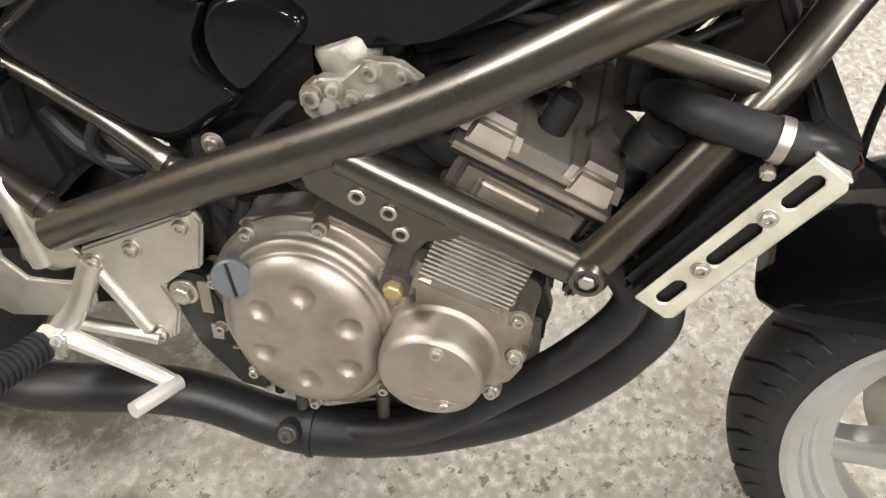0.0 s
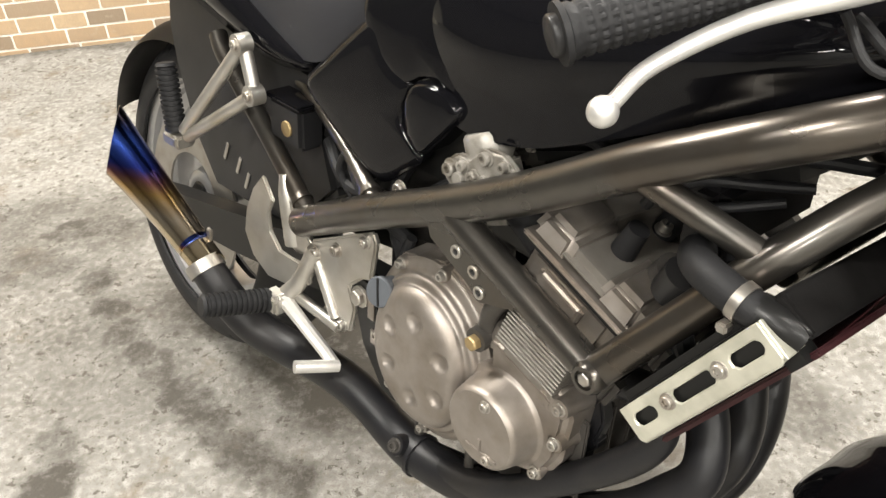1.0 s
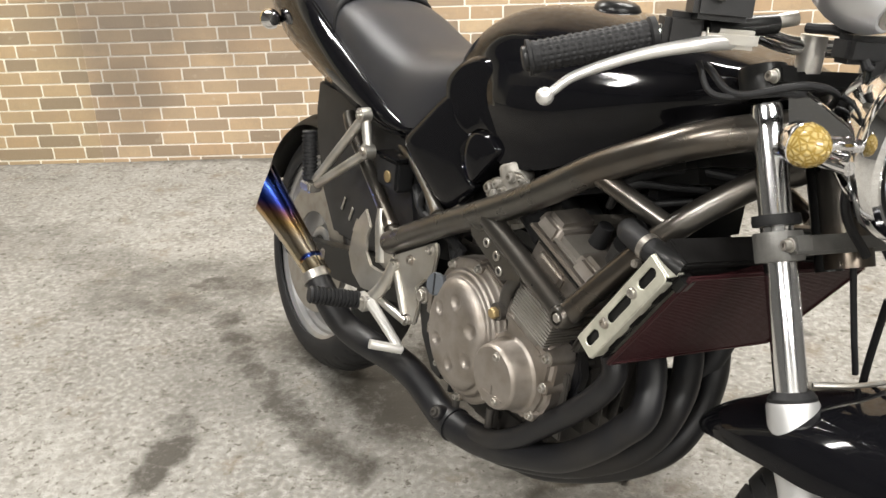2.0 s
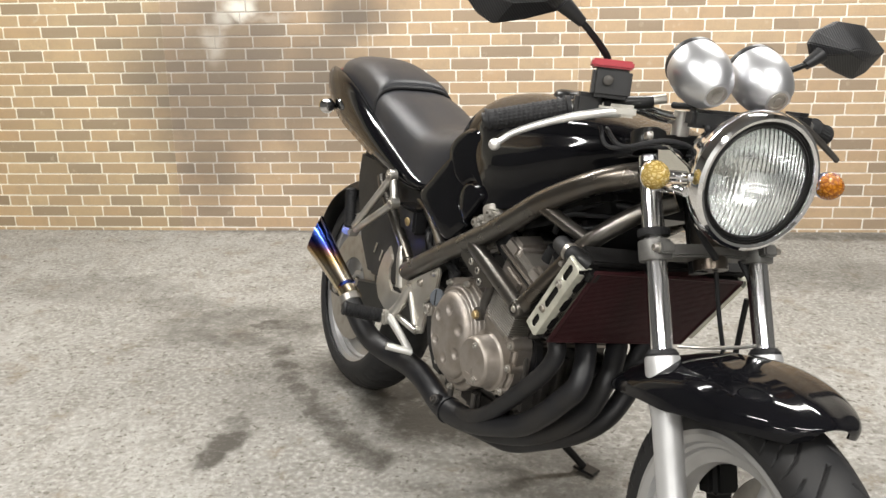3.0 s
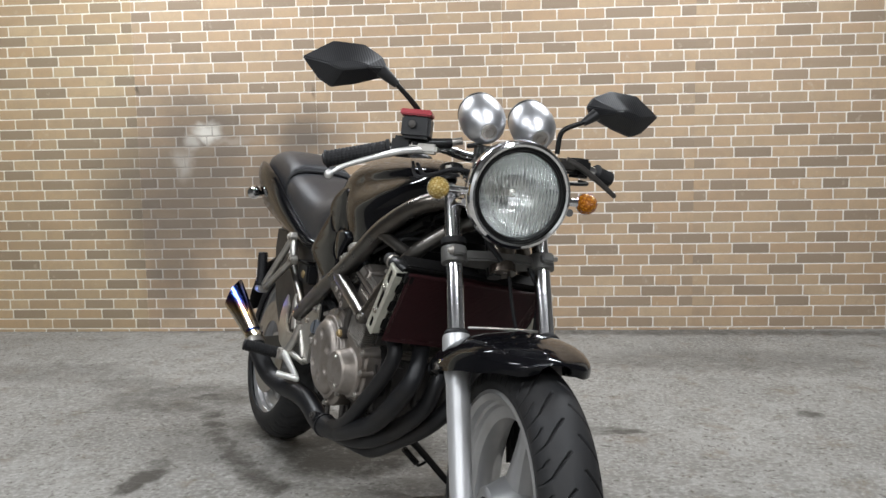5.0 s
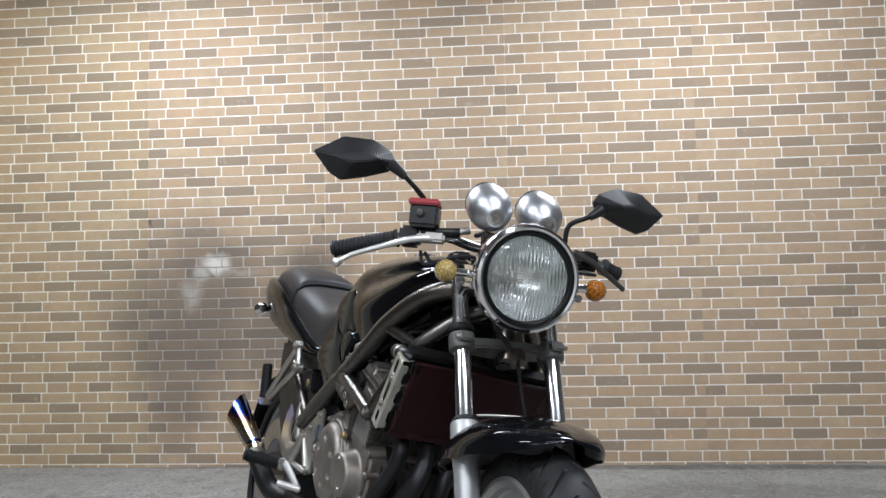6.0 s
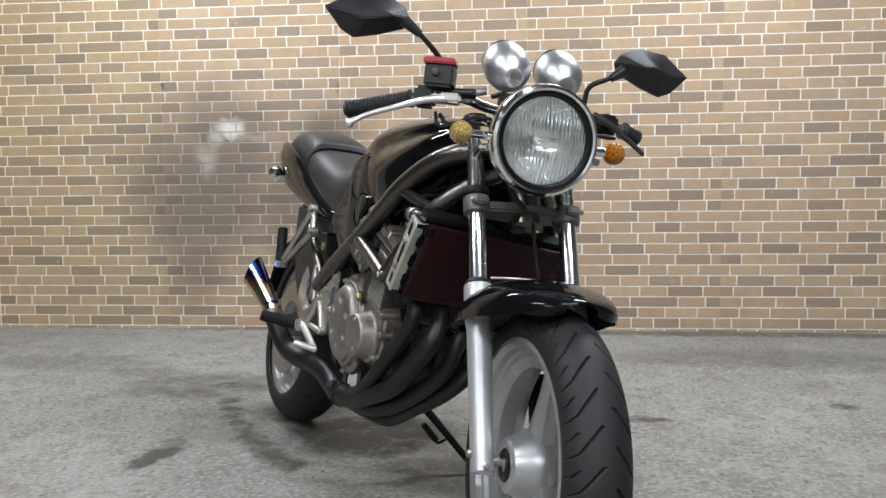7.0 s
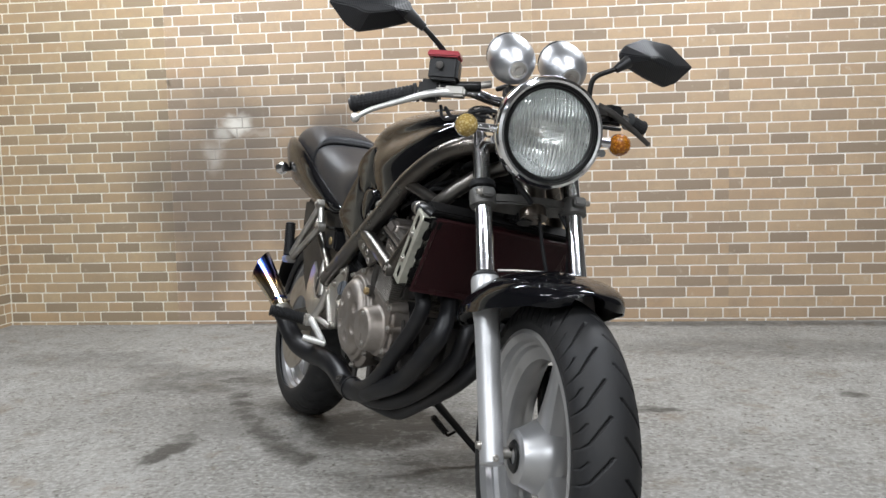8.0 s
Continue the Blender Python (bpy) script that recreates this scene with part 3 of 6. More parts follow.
def make_wheel(name, label, axle, radius, width, rim_w, turn, steer, disc_side, first_angle):
    m = STEER if steer else Matrix.Identity(4)
    rr = 0.2159
    w = rim_w / 2
    prof = [(rr + 0.012, -w), (rr + 0.012, -w + 0.004), (rr + 0.001, -w + 0.008), (rr - 0.004, -w + 0.020), (rr - 0.030, -w * 0.35), (rr - 0.030, w * 0.35),
            (rr - 0.004, w - 0.020), (rr + 0.001, w - 0.008), (rr + 0.012, w - 0.004), (rr + 0.012, w), (rr + 0.004, w + 0.001), (rr - 0.007, w - 0.006), (rr - 0.010, w - 0.018), (rr - 0.016, w - 0.020),
            (rr - 0.020, w - 0.030), (rr - 0.040, w * 0.32), (rr - 0.044, 0), (rr - 0.040, -w * 0.32), (rr - 0.020, -w + 0.030), (rr - 0.016, -w + 0.020), (rr - 0.010, -w + 0.018), (rr - 0.007, -w + 0.006), (rr + 0.004, -w - 0.001)]
    wheel = part(name, moved(lathe(prof, axle, (0, 1, 0), 96, closed=True), m), SILVER_PAINT, bike, label)
    part("tyre", moved(tyre_mesh(radius, width, rr, axle, *((1000, 100) if steer else (300, 44))), m), RUBBER, wheel, "black road tyre with swept tread grooves")
    for k in range(3):
        part("spoke", moved(spoke_mesh(axle, first_angle + k * 2 * math.pi / 3, 0.030, rr - 0.034, 0.086, 0.036, 0.054), m), SILVER_PAINT, wheel)
    hub = lathe([(0.0, -0.062), (0.030, -0.062), (0.034, -0.064), (0.044, -0.063), (0.049, -0.060), (0.052, -0.050), (0.060, -0.034), (0.068, -0.018), (0.070, 0), (0.062, 0.024), (0.05, 0.04), (0.05, 0.055), (0, 0.055)],
                axle, (0, 1, 0), 40)
    part("hub", moved(hub, m), SILVER_PAINT, wheel)
    seal = lathe([(0.014, -0.066), (0.026, -0.066), (0.030, -0.0625), (0.014, -0.0625)], axle, (0, 1, 0), 32, closed=True)
    part("hub_seal", moved(seal, m), SATIN_BLACK, wheel)
    dy = disc_side * 0.075
    dl = lathe([(0.085, dy - 0.002), (0.150, dy - 0.002), (0.150, dy + 0.002), (0.085, dy + 0.002)], axle, (0, 1, 0), 64, closed=True)
    part("brake_disc", moved(dl, m), STEEL, wheel)
    return wheel


TURN, STEER = STEER, Matrix.Translation((-0.004, -0.012, 0.0)) @ STEER
FA, RA = (1.415, 0.0, 0.240), (0.0, 0.0, 0.273)
make_wheel("front_wheel", "silver three-spoke cast wheel", (FA[0] + 0.020, 0.0, FA[2]), 0.293, 0.112, 0.106, 12, True, 1, radians(77))
make_wheel("rear_wheel", "silver three-spoke cast rear wheel", RA, 0.293, 0.150, 0.115, 0, False, -1, radians(20))


# ---- front end (built straight, then turned) ----

def fork_at(u):
    """Forward place of the fork's centre line at a height."""
    return FA[0] - (u - FA[2]) * 0.41 / 0.912


def fork_leg(side):
    l = side * 0.098
    axis = RAKE
    base = Vector((FA[0], l, FA[2])) - RAKE * 0.022
    prof = [(0.0, 0.0), (0.019, 0.0), (0.0215, 0.003), (0.022, 0.05), (0.0225, 0.12), (0.024, 0.26), (0.027, 0.285), (0.0285, 0.300), (0.0285, 0.352), (0.0265, 0.356), (0.0195, 0.356)]
    leg = part("fork_leg", moved(lathe(prof, base, axis, 36), STEER), FORK_SILVER, bike, "silver fork leg with chromed upper tube")
    top = base + RAKE * 0.350
    part("dust_seal", moved(lathe([(0.0185, 0), (0.0265, 0.006), (0.0265, 0.010), (0.021, 0.017), (0.0185, 0.017)], top, axis, 32, closed=True), STEER), SOFT_RUBBER, leg)
    part("stanchion", moved(lathe([(0.0, 0), (0.0182, 0), (0.0182, 0.330), (0.0165, 0.336), (0.0, 0.336)], top, axis, 36), STEER), FORK_CHROME, leg, "polished chrome fork tube")
    part("pinch_bolt", moved(bolt(base + RAKE * 0.010 + Vector((0.020, 0, 0.008)), (0.912, 0, 0.41), 0.005, 0.006), STEER), STEEL, leg)
    part("pinch_bolt", moved(bolt(base + RAKE * 0.035 + Vector((0, side * 0.021, 0)), (0, side, 0), 0.007, 0.006), STEER), STEEL, leg)
    lug = box(0, 0, 0, 0.030, 0.022, 0.026, 0.005)
    part("fender_lug", moved(lug, STEER @ Matrix.Translation(base + RAKE * 0.325 + Vector((0.022, -side * 0.02, 0.0)))), SILVER_PAINT, leg)


both(fork_leg)
axle_bm = tube([(FA[0], -0.098, FA[2]), (FA[0], 0.098, FA[2])], 0.0105, 20)
part("front_axle", moved(axle_bm, STEER), STEEL, bike)


def yoke(u, thick, name, mat):
    c = Vector((fork_at(u), 0, u))
    outline = []
    for k in range(48):
        a = 2 * math.pi * k / 48
        x = 0.030 * math.cos(a) - 0.010
        y = 0.096 * math.sin(a) + 0.022 * math.copysign(abs(math.sin(a)) ** 3, math.sin(a))
        outline.append((x, y))
    bm = bmesh.new()
    fc = bm.faces.new([bm.verts.new((x, y, -thick / 2)) for x, y in outline])
    r = bmesh.ops.extrude_face_region(bm, geom=[fc])
    bmesh.ops.translate(bm, verts=[g for g in r["geom"] if isinstance(g, bmesh.types.BMVert)], vec=(0, 0, thick))
    bevel(bm, 0.004, 2, 60)
    for s in (-1, 1):
        lathe([(0.0185, -thick * 0.75), (0.0262, -thick * 0.75), (0.0270, -thick * 0.6), (0.0270, thick * 0.6), (0.0262, thick * 0.75), (0.0185, thick * 0.75)], (0, s * 0.098, 0), (0, 0, 1), 32, bm, closed=True)
        box(0.030, s * 0.098, 0, 0.020, 0.026, thick * 0.9, 0.003, bm=bm)
    tilt = Matrix.Translation(c) @ Vector((0, 0, 1)).rotation_difference(RAKE).to_matrix().to_4x4()
    ob = part(name, moved(bm, STEER @ tilt), mat, bike)
    for s in (-1, 1):
        part("clamp_bolt", moved(bolt((0.031, s * 0.1105, 0), (0.0, s, 0), 0.006, 0.008), STEER @ tilt), STEEL, ob)
    return ob


yoke(0.700, 0.022, "lower_yoke", YOKE_ALLOY)
yoke(0.868, 0.024, "upper_yoke", SATIN_BLACK)
ring = lathe([(0.0185, -0.006), (0.026, -0.006), (0.027, 0.0), (0.026, 0.006), (0.0185, 0.006)], Vector((fork_at(0.727), -0.098, 0.727)), RAKE, 28, closed=True)
part("fork_band", moved(ring, STEER), SOFT_RUBBER, bike)
part("steering_head", tube([HEAD - RAKE * 0.12, HEAD + RAKE * 0.10], 0.029, 28), FRAME_PAINT, bike)
part("steering_stem", moved(tube([(fork_at(0.66) - 0.03, 0, 0.66), (fork_at(0.87) - 0.03, 0, 0.87)], 0.016), STEER), SATIN_BLACK, bike)


def fender():
    """Front mudguard: a broad shell over the tyre that wraps the fork legs, with a pointed nose and a blunt tail."""
    keys = [  # angle, crown, lower edge, half width
        (65, 0.334, 0.316, 0.030), (66.5, 0.336, 0.303, 0.060), (72, 0.335, 0.290, 0.088), (82, 0.333, 0.268, 0.114), (95, 0.333, 0.257, 0.128), (107, 0.336, 0.255, 0.134),
        (123, 0.342, 0.276, 0.134), (134, 0.350, 0.302, 0.126), (141, 0.354, 0.322, 0.112), (145, 0.352, 0.336, 0.088)]
    bm = bmesh.new()
    rows = []
    for ang, crown, low, half in curve_points(keys, 6):
        a = radians(ang)
        row = []
        for j in range(29):
            q = (-1 + 2 * j / 28) * math.pi / 2
            y = half * math.copysign(abs(math.sin(q)) ** 0.78, q)
            ridge = 0.004 * math.exp(-(y / 0.018) ** 2)
            r = low + (crown - low) * max(0.0, math.cos(q)) ** 0.72 + ridge
            row.append((FA[0] + r * math.cos(a), y, FA[2] + r * math.sin(a)))
        rows.append(row)
    skin(bm, [[bm.verts.new(p) for p in row] for row in rows], False, False)
    bmesh.ops.recalc_face_normals(bm, faces=bm.faces)
    bmesh.ops.solidify(bm, geom=list(bm.faces), thickness=0.003)
    return bm


part("front_fender", moved(fender(), STEER), GLOSS_BLACK, bike, "gloss black front mudguard")
brace = tube([(fork_at(0.565) + 0.01, -0.075, 0.562), (fork_at(0.58) + 0.035, -0.03, 0.566), (fork_at(0.58) + 0.035, 0.03, 0.566), (fork_at(0.565) + 0.01, 0.075, 0.562)], 0.003, 10)
part("fork_brace_wire", moved(brace, STEER), BRIGHT_ALLOY, bike)

# headlamp
LAMP = Vector((1.310, -0.009, 0.836))
LAX = Vector((0.985, 0, -0.10)).normalized()
shell = lathe([(0.0000, -0.1257), (0.0402, -0.1186), (0.0754, -0.0855), (0.0935, -0.0453), (0.0995, -0.0150), (0.1015, 0.0000)], LAMP, LAX, 56)
lamp = part("headlamp", moved(shell, STEER), CHROME, bike, "round chrome headlamp with ribbed glass")
rimp = [(0.0930, 0.0050), (0.0960, 0.0125), (0.1005, 0.0142), (0.1060, 0.0108), (0.1095, 0.0000), (0.1088, -0.0160), (0.1040, -0.0225), (0.0985, -0.0201), (0.0945, 0.0000)]
part("rim", moved(lathe(rimp, LAMP, LAX, 64, closed=True), STEER), CHROME, lamp, "polished chrome rim")
# Black ring stands for the dark gap between rim and glass.
part("rim_gap_ring", moved(lathe([(0.0840, 0.0000), (0.0855, 0.0078), (0.0880, 0.0090), (0.0905, 0.0060), (0.0940, 0.0070), (0.0948, 0.0010), (0.0935, -0.0040)], LAMP, LAX, 64, closed=True), STEER), SATIN_BLACK, lamp, "black ring drawn for the dark gap round the glass")
refl = lathe([(0.0834, 0.0000), (0.0784, -0.0150), (0.0624, -0.0453), (0.0402, -0.0684), (0.0150, -0.0784), (0.0000, -0.0794)], LAMP, LAX, 48)
part("reflector", moved(refl, STEER), REFLECTOR, lamp)
bulb = lathe([(0.0000, -0.0302), (0.0070, -0.0342), (0.0090, -0.0453), (0.0090, -0.0744), (0.0000, -0.0764)], LAMP, LAX, 18)
part("bulb", moved(bulb, STEER), BRIGHT_ALLOY, lamp)


def lens_mesh():
    """Domed glass whose back carries upright flutes and a flat middle block."""
    bm = bmesh.new()
    n = 84
    R = 0.0852
    grid = {}
    for layer in (0, 1):
        for i in range(n + 1):
            for j in range(n + 1):
                x, y = -1 + 2 * i / n, -1 + 2 * j / n
                px, py = R * x * math.sqrt(1 - y * y / 2), R * y * math.sqrt(1 - x * x / 2)
                rr = math.hypot(px, py)
                dome = 0.016 * (1 - (rr / R) ** 2)
                if layer == 0:
                    h = 0.006 + dome
                else:
                    wave = abs(math.sin(px * math.pi / 0.0078)) if abs(py) > 0.018 or abs(px) > 0.024 else abs(math.sin(py * math.pi / 0.0075)) * 0.7
                    if py < -0.03:
                        wave *= 1.2
                    h = 0.0022 + dome * 0.9 - 0.0017 * (1 - wave)
                grid[layer, i, j] = bm.verts.new((px, py, h))
    for i in range(n):
        for j in range(n):
            bm.faces.new([grid[0, a, b] for a, b in ((i, j), (i + 1, j), (i + 1, j + 1), (i, j + 1))])
            bm.faces.new([grid[1, a, b] for a, b in ((i, j), (i, j + 1), (i + 1, j + 1), (i + 1, j))])
    edge = [(i, 0) for i in range(n)] + [(n, j) for j in range(n)] + [(i, n) for i in range(n, 0, -1)] + [(0, j) for j in range(n, 0, -1)]
    for (a, b), (c, d) in zip(edge, edge[1:] + edge[:1]):
        bm.faces.new((grid[0, a, b], grid[1, a, b], grid[1, c, d], grid[0, c, d]))
    side = Vector((0, 1, 0))
    up = LAX.cross(side)
    m = Matrix.Translation(LAMP) @ Matrix((side, up, LAX)).transposed().to_4x4()
    return moved(bm, m)


glass_ob = part("glass", moved(lens_mesh(), STEER), GLASS, lamp, "clear ribbed glass")
glass_ob.visible_shadow = False
for s in (-1, 1):
    br = tube([(fork_at(0.80), s * 0.098, 0.80), (1.25, s * 0.115, 0.812), (1.29, s * 0.113, 0.812)], 0.008, 12)
    part("lamp_bracket", moved(br, STEER), CHROME, bike)
    ear = plate([(1.178, 0.868), (1.205, 0.872), (1.270, 0.850), (1.290, 0.836), (1.285, 0.818), (1.240, 0.815), (1.190, 0.832)], s * 0.100, s * 0.106, 0.002)
    part("lamp_ear", moved(ear, STEER), CHROME, bike, "chromed headlamp stay")


def indicator(origin, out, lens_mat, parent, name, label, steer=True):
    o, ax = Vector(origin), Vector(out).normalized()
    m = STEER if steer else Matrix.Identity(4)
    body = part(name, moved(tube([o - ax * 0.055, o - ax * 0.020], 0.0085, 16), m), CHROME if steer else SATIN_BLACK, parent, label)
    f = Vector((1, 0, -0.05)) if steer else Vector((-1, 0, 0))
    cup = lathe([(0.0, -0.026), (0.012, -0.024), (0.020, -0.014), (0.0228, 0.0), (0.0205, 0.002)], o, f, 28)
    part("cup", moved(cup, m), CHROME, body)
    bm = bmesh.new()
    rings = []
    for k in range(10):
        t = k / 9
        r, h = 0.0222 * math.cos(t * math.pi / 2 * 0.98), 0.001 + 0.026 * math.sin(t * math.pi / 2)
        rings.append((r, h))
    part("lens", moved(lathe(rings, o, f, 28), m), lens_mat, body, "ribbed amber lens")
    return body


indicator((1.281, -0.168, 0.834), (0, -1, 0), PALE_AMBER, bike, "turn_signal", "small round turn signal with faded amber lens")
indicator((1.281, 0.152, 0.834), (0, 1, 0), AMBER, bike, "turn_signal", "small round turn signal with amber lens")

# twin gauge cups
for s in (-1, 1):
    o = Vector((1.256, s * 0.056 - 0.010, 0.957))
    ax = Vector((-0.87, 0, 0.50)).normalized()
    prof = [(0.0, 0.004), (0.013, 0.004), (0.016, 0.0), (0.020, 0.0), (0.0250, 0.004), (0.0370, 0.018), (0.0445, 0.036), (0.0475, 0.054), (0.0470, 0.073), (0.0440, 0.089), (0.0400, 0.097), (0.038, 0.097), (0.038, 0.088), (0.0, 0.088)]
    cup = part("gauge", moved(lathe(prof, o, ax, 48), STEER), GAUGE_METAL, bike, "brushed metal bullet-shaped gauge cup")
    part("gauge_hub", moved(lathe([(0.0, -0.001), (0.006, -0.001), (0.0065, 0.001), (0.012, 0.001), (0.0125, -0.0015), (0.0165, -0.0015), (0.017, 0.002)], o, ax, 32), STEER), STEEL, cup)
    part("gauge_screw", moved(bolt(o + ax * 0.004, -ax, 0.004, 0.004), STEER), STEEL, cup)
    part("gauge_glass", moved(disc(0.0358, 0.003, o + ax * 0.086, ax, 0.001, 40), STEER), PLASTIC, cup)
    part("gauge_band", moved(lathe([(0.0440, 0.088), (0.0450, 0.092), (0.0430, 0.099), (0.0400, 0.101), (0.0395, 0.096)], o, ax, 40, closed=True), STEER), PLASTIC, cup)
gb = box(1.205, 0, 0.918, 0.030, 0.15, 0.030, 0.006)
part("gauge_bracket", moved(gb, STEER), PLASTIC, bike)

# handlebar, grips, levers, mirrors
STEER = TURN
bar_pts = [(1.058, -0.355, 0.880), (1.095, -0.25, 0.912), (1.125, -0.15, 0.925), (1.122, -0.07, 0.912), (1.122, 0.07, 0.912), (1.125, 0.15, 0.925), (1.095, 0.25, 0.912), (1.086, 0.276, 0.904)]
part("handlebar", moved(tube(bar_pts, 0.011, 18), STEER), CHROME, bike)
for s in (-1, 1):
    riser = tube([(1.128, s * 0.05, 0.875), (1.128, s * 0.05, 0.925)], 0.015, 18)
    part("bar_clamp", moved(riser, STEER), BRIGHT_ALLOY, bike)


def grip(side):
    a, b = Vector((1.052, -0.370, 0.876)) if side < 0 else Vector((1.084, 0.282, 0.902)), Vector((1.098, side * 0.242, 0.913))
    d = (b - a).normalized()
    bm = bmesh.new()
    n, m = 54, 110
    rows = []
    for i in range(m + 1):
        t = i / m
        ring = []
        o = a.lerp(b, t)
        u = d.orthogonal().normalized()
        v = d.cross(u)
        for k in range(n):
            an = 2 * math.pi * k / n
            knurl = 0.0012 * max(-0.5, min(0.7, 2.2 * math.sin(an * 9 + t * 55) * math.sin(an * 9 - t * 55))) if 0.06 < t < 0.94 else 0.0008
            r = 0.0168 + knurl + (0.0022 if t > 0.95 or t < 0.03 else 0)
            ring.append(bm.verts.new(o + (u * math.cos(an) + v * math.sin(an)) * r))
        rows.append(ring)
    skin(bm, rows)
    g = part("grip", moved(bm, STEER), SOFT_RUBBER, bike, "black knurled rubber grip")
    part("bar_end", moved(disc(0.0135, 0.006, a, -d, 0.002), STEER), PLASTIC, g)


both(grip)


def lever(side):
    pts = [(1.144, side * 0.178, 0.915), (1.140, side * 0.222, 0.908), (1.110, side * 0.274, 0.890), (1.097, side * 0.333, 0.866), (1.098, side * 0.362, 0.847)]
    if side > 0:
        pts = [(1.135, 0.150, 0.930), (1.140, 0.185, 0.917), (1.138, 0.225, 0.896), (1.136, 0.262, 0.873), (1.135, 0.276, 0.864)]
    metal = LEVER_ALLOY if side < 0 else DARK_ALLOY
    lv = part("lever", moved(tube(pts, [0.0095, 0.0078, 0.0065, 0.0056, 0.0052], 14), STEER), metal, bike, "bright alloy lever with ball end" if side < 0 else "dull dark lever")
    ball = bmesh.new()
    tip = (1.098, -0.368, 0.843) if side < 0 else pts[-1]
    bmesh.ops.create_uvsphere(ball, u_segments=20, v_segments=14, radius=0.0098 if side < 0 else 0.0056, matrix=Matrix.Translation(tip))
    part("ball_end" if side < 0 else "lever_tip", moved(ball, STEER), metal, lv)
    perch = box(0, 0, 0, 0.040, 0.060, 0.020, 0.005, Euler((0, 0, radians(side * 25))).to_matrix().to_4x4())
    part("perch", moved(perch, STEER @ Matrix.Translation((1.135, side * (0.178 if side < 0 else 0.140), 0.917))), BRIGHT_ALLOY if side < 0 else DARK_ALLOY, lv)
    sw = box(0, 0, 0, 0.042, 0.045, 0.044, 0.007, Euler((0, 0, radians(side * 22))).to_matrix().to_4x4())
    part("switch_box", moved(sw, STEER @ Matrix.Translation((1.108, side * (0.218 if side < 0 else 0.195), 0.918))), PLASTIC, bike, "black switch housing")


both(lever)
res = box(0, 0, 0, 0.046, 0.062, 0.048, 0.006, Euler((0, radians(-4), radians(-24))).to_matrix().to_4x4())
tank_r = part("brake_reservoir", moved(res, STEER @ Matrix.Translation((1.139, -0.198, 0.958))), PLASTIC, bike, "black brake fluid reservoir with red lid")
lid = box(0, 0, 0, 0.050, 0.066, 0.013, 0.003, Euler((0, radians(-4), radians(-24))).to_matrix().to_4x4())
part("lid", moved(lid, STEER @ Matrix.Translation((1.138, -0.200, 0.987))), RED_PAINT, tank_r, "red lid")
sight = disc(0.008, 0.003, (1.1625, -0.216, 0.963), (0.91, -0.4, 0), 0.001)
part("sight_glass", moved(sight, STEER), DARK_ALLOY, tank_r)
master = tube([(1.132, -0.205, 0.925), (1.140, -0.120, 0.935)], 0.011, 18)
part("master_cylinder", moved(master, STEER), SATIN_BLACK, bike)
part("banjo_bolt", moved(tube([(1.140, -0.122, 0.937), (1.146, -0.098, 0.943)], 0.008, 14), STEER), BRIGHT_ALLOY, bike)


def mirror(side):
    """Angular mirror: a faceted shell with a flat glass behind, on a bent stem."""
    lift = 0.024 if side < 0 else 0.0
    back_x = -0.020 if side < 0 else 0.0
    if side < 0:
        line = [(1.090, -0.180, 0.945), (1.090, -0.182, 0.990), (1.092, -0.198, 1.012), (1.094, -0.230, 1.040), (1.092, -0.252, 1.058)]
        joint = [(1.094, -0.240, 1.048), (1.088, -0.276, 1.074)]
    else:
        line = [(1.090, 0.146, 0.945), (1.091, 0.148, 0.985), (1.094, 0.158, 1.003), (1.100, 0.185, 1.017), (1.102, 0.208, 1.028)]
        joint = [(1.101, 0.198, 1.022), (1.102, 0.226, 1.044)]
    st = part("mirror", moved(tube(line, [0.006, 0.006, 0.006, 0.0056, 0.0055], 12), STEER), SATIN_BLACK, bike, "angular black mirror with carbon-look shell")
    part("mirror_neck", moved(tube(joint, [0.0085, 0.0145], 14), STEER), PLASTIC, st)
    outline = [(0.232, 1.062), (0.246, 1.084), (0.292, 1.106), (0.366, 1.106), (0.436, 1.066), (0.392, 1.022), (0.362, 1.008), (0.306, 1.020), (0.244, 1.040)]
    outline = [(0.436 - (0.436 - y) * 0.88, z + lift) if side < 0 else (y - 0.021, z) for y, z in outline]
    cy, cz = (0.345 if side < 0 else 0.309), 1.056 + lift
    bm = bmesh.new()
    back = [bm.verts.new((1.072 + back_x - (y - 0.23) * 0.18, side * y, z)) for y, z in outline]
    mid = [bm.verts.new((1.083 + back_x - (y - 0.23) * 0.18, side * y, z)) for y, z in outline]
    ridge = [bm.verts.new((1.125 + back_x - (y - 0.23) * 0.22, side * (cy + (y - cy) * 0.45), cz - 0.004 + (z - cz) * 0.18)) for y, z in outline]
    skin(bm, [back, mid, ridge], True)
    bmesh.ops.recalc_face_normals(bm, faces=bm.faces)
    bevel(bm, 0.002, 2, 20)
    part("mirror_shell", moved(bm, STEER), CARBON, st, "", 25)
    gbm = bmesh.new()
    gbm.faces.new([gbm.verts.new((1.0700 + back_x - (y - 0.23) * 0.18, side * (cy + (y - cy) * 0.92), cz + (z - cz) * 0.9)) for y, z in outline])
    r = bmesh.ops.extrude_face_region(gbm, geom=list(gbm.faces))
    bmesh.ops.translate(gbm, verts=[v for v in r["geom"] if isinstance(v, bmesh.types.BMVert)], vec=(-0.002, 0, 0))
    part("mirror_glass", moved(gbm, STEER), MIRROR, st)


both(mirror)

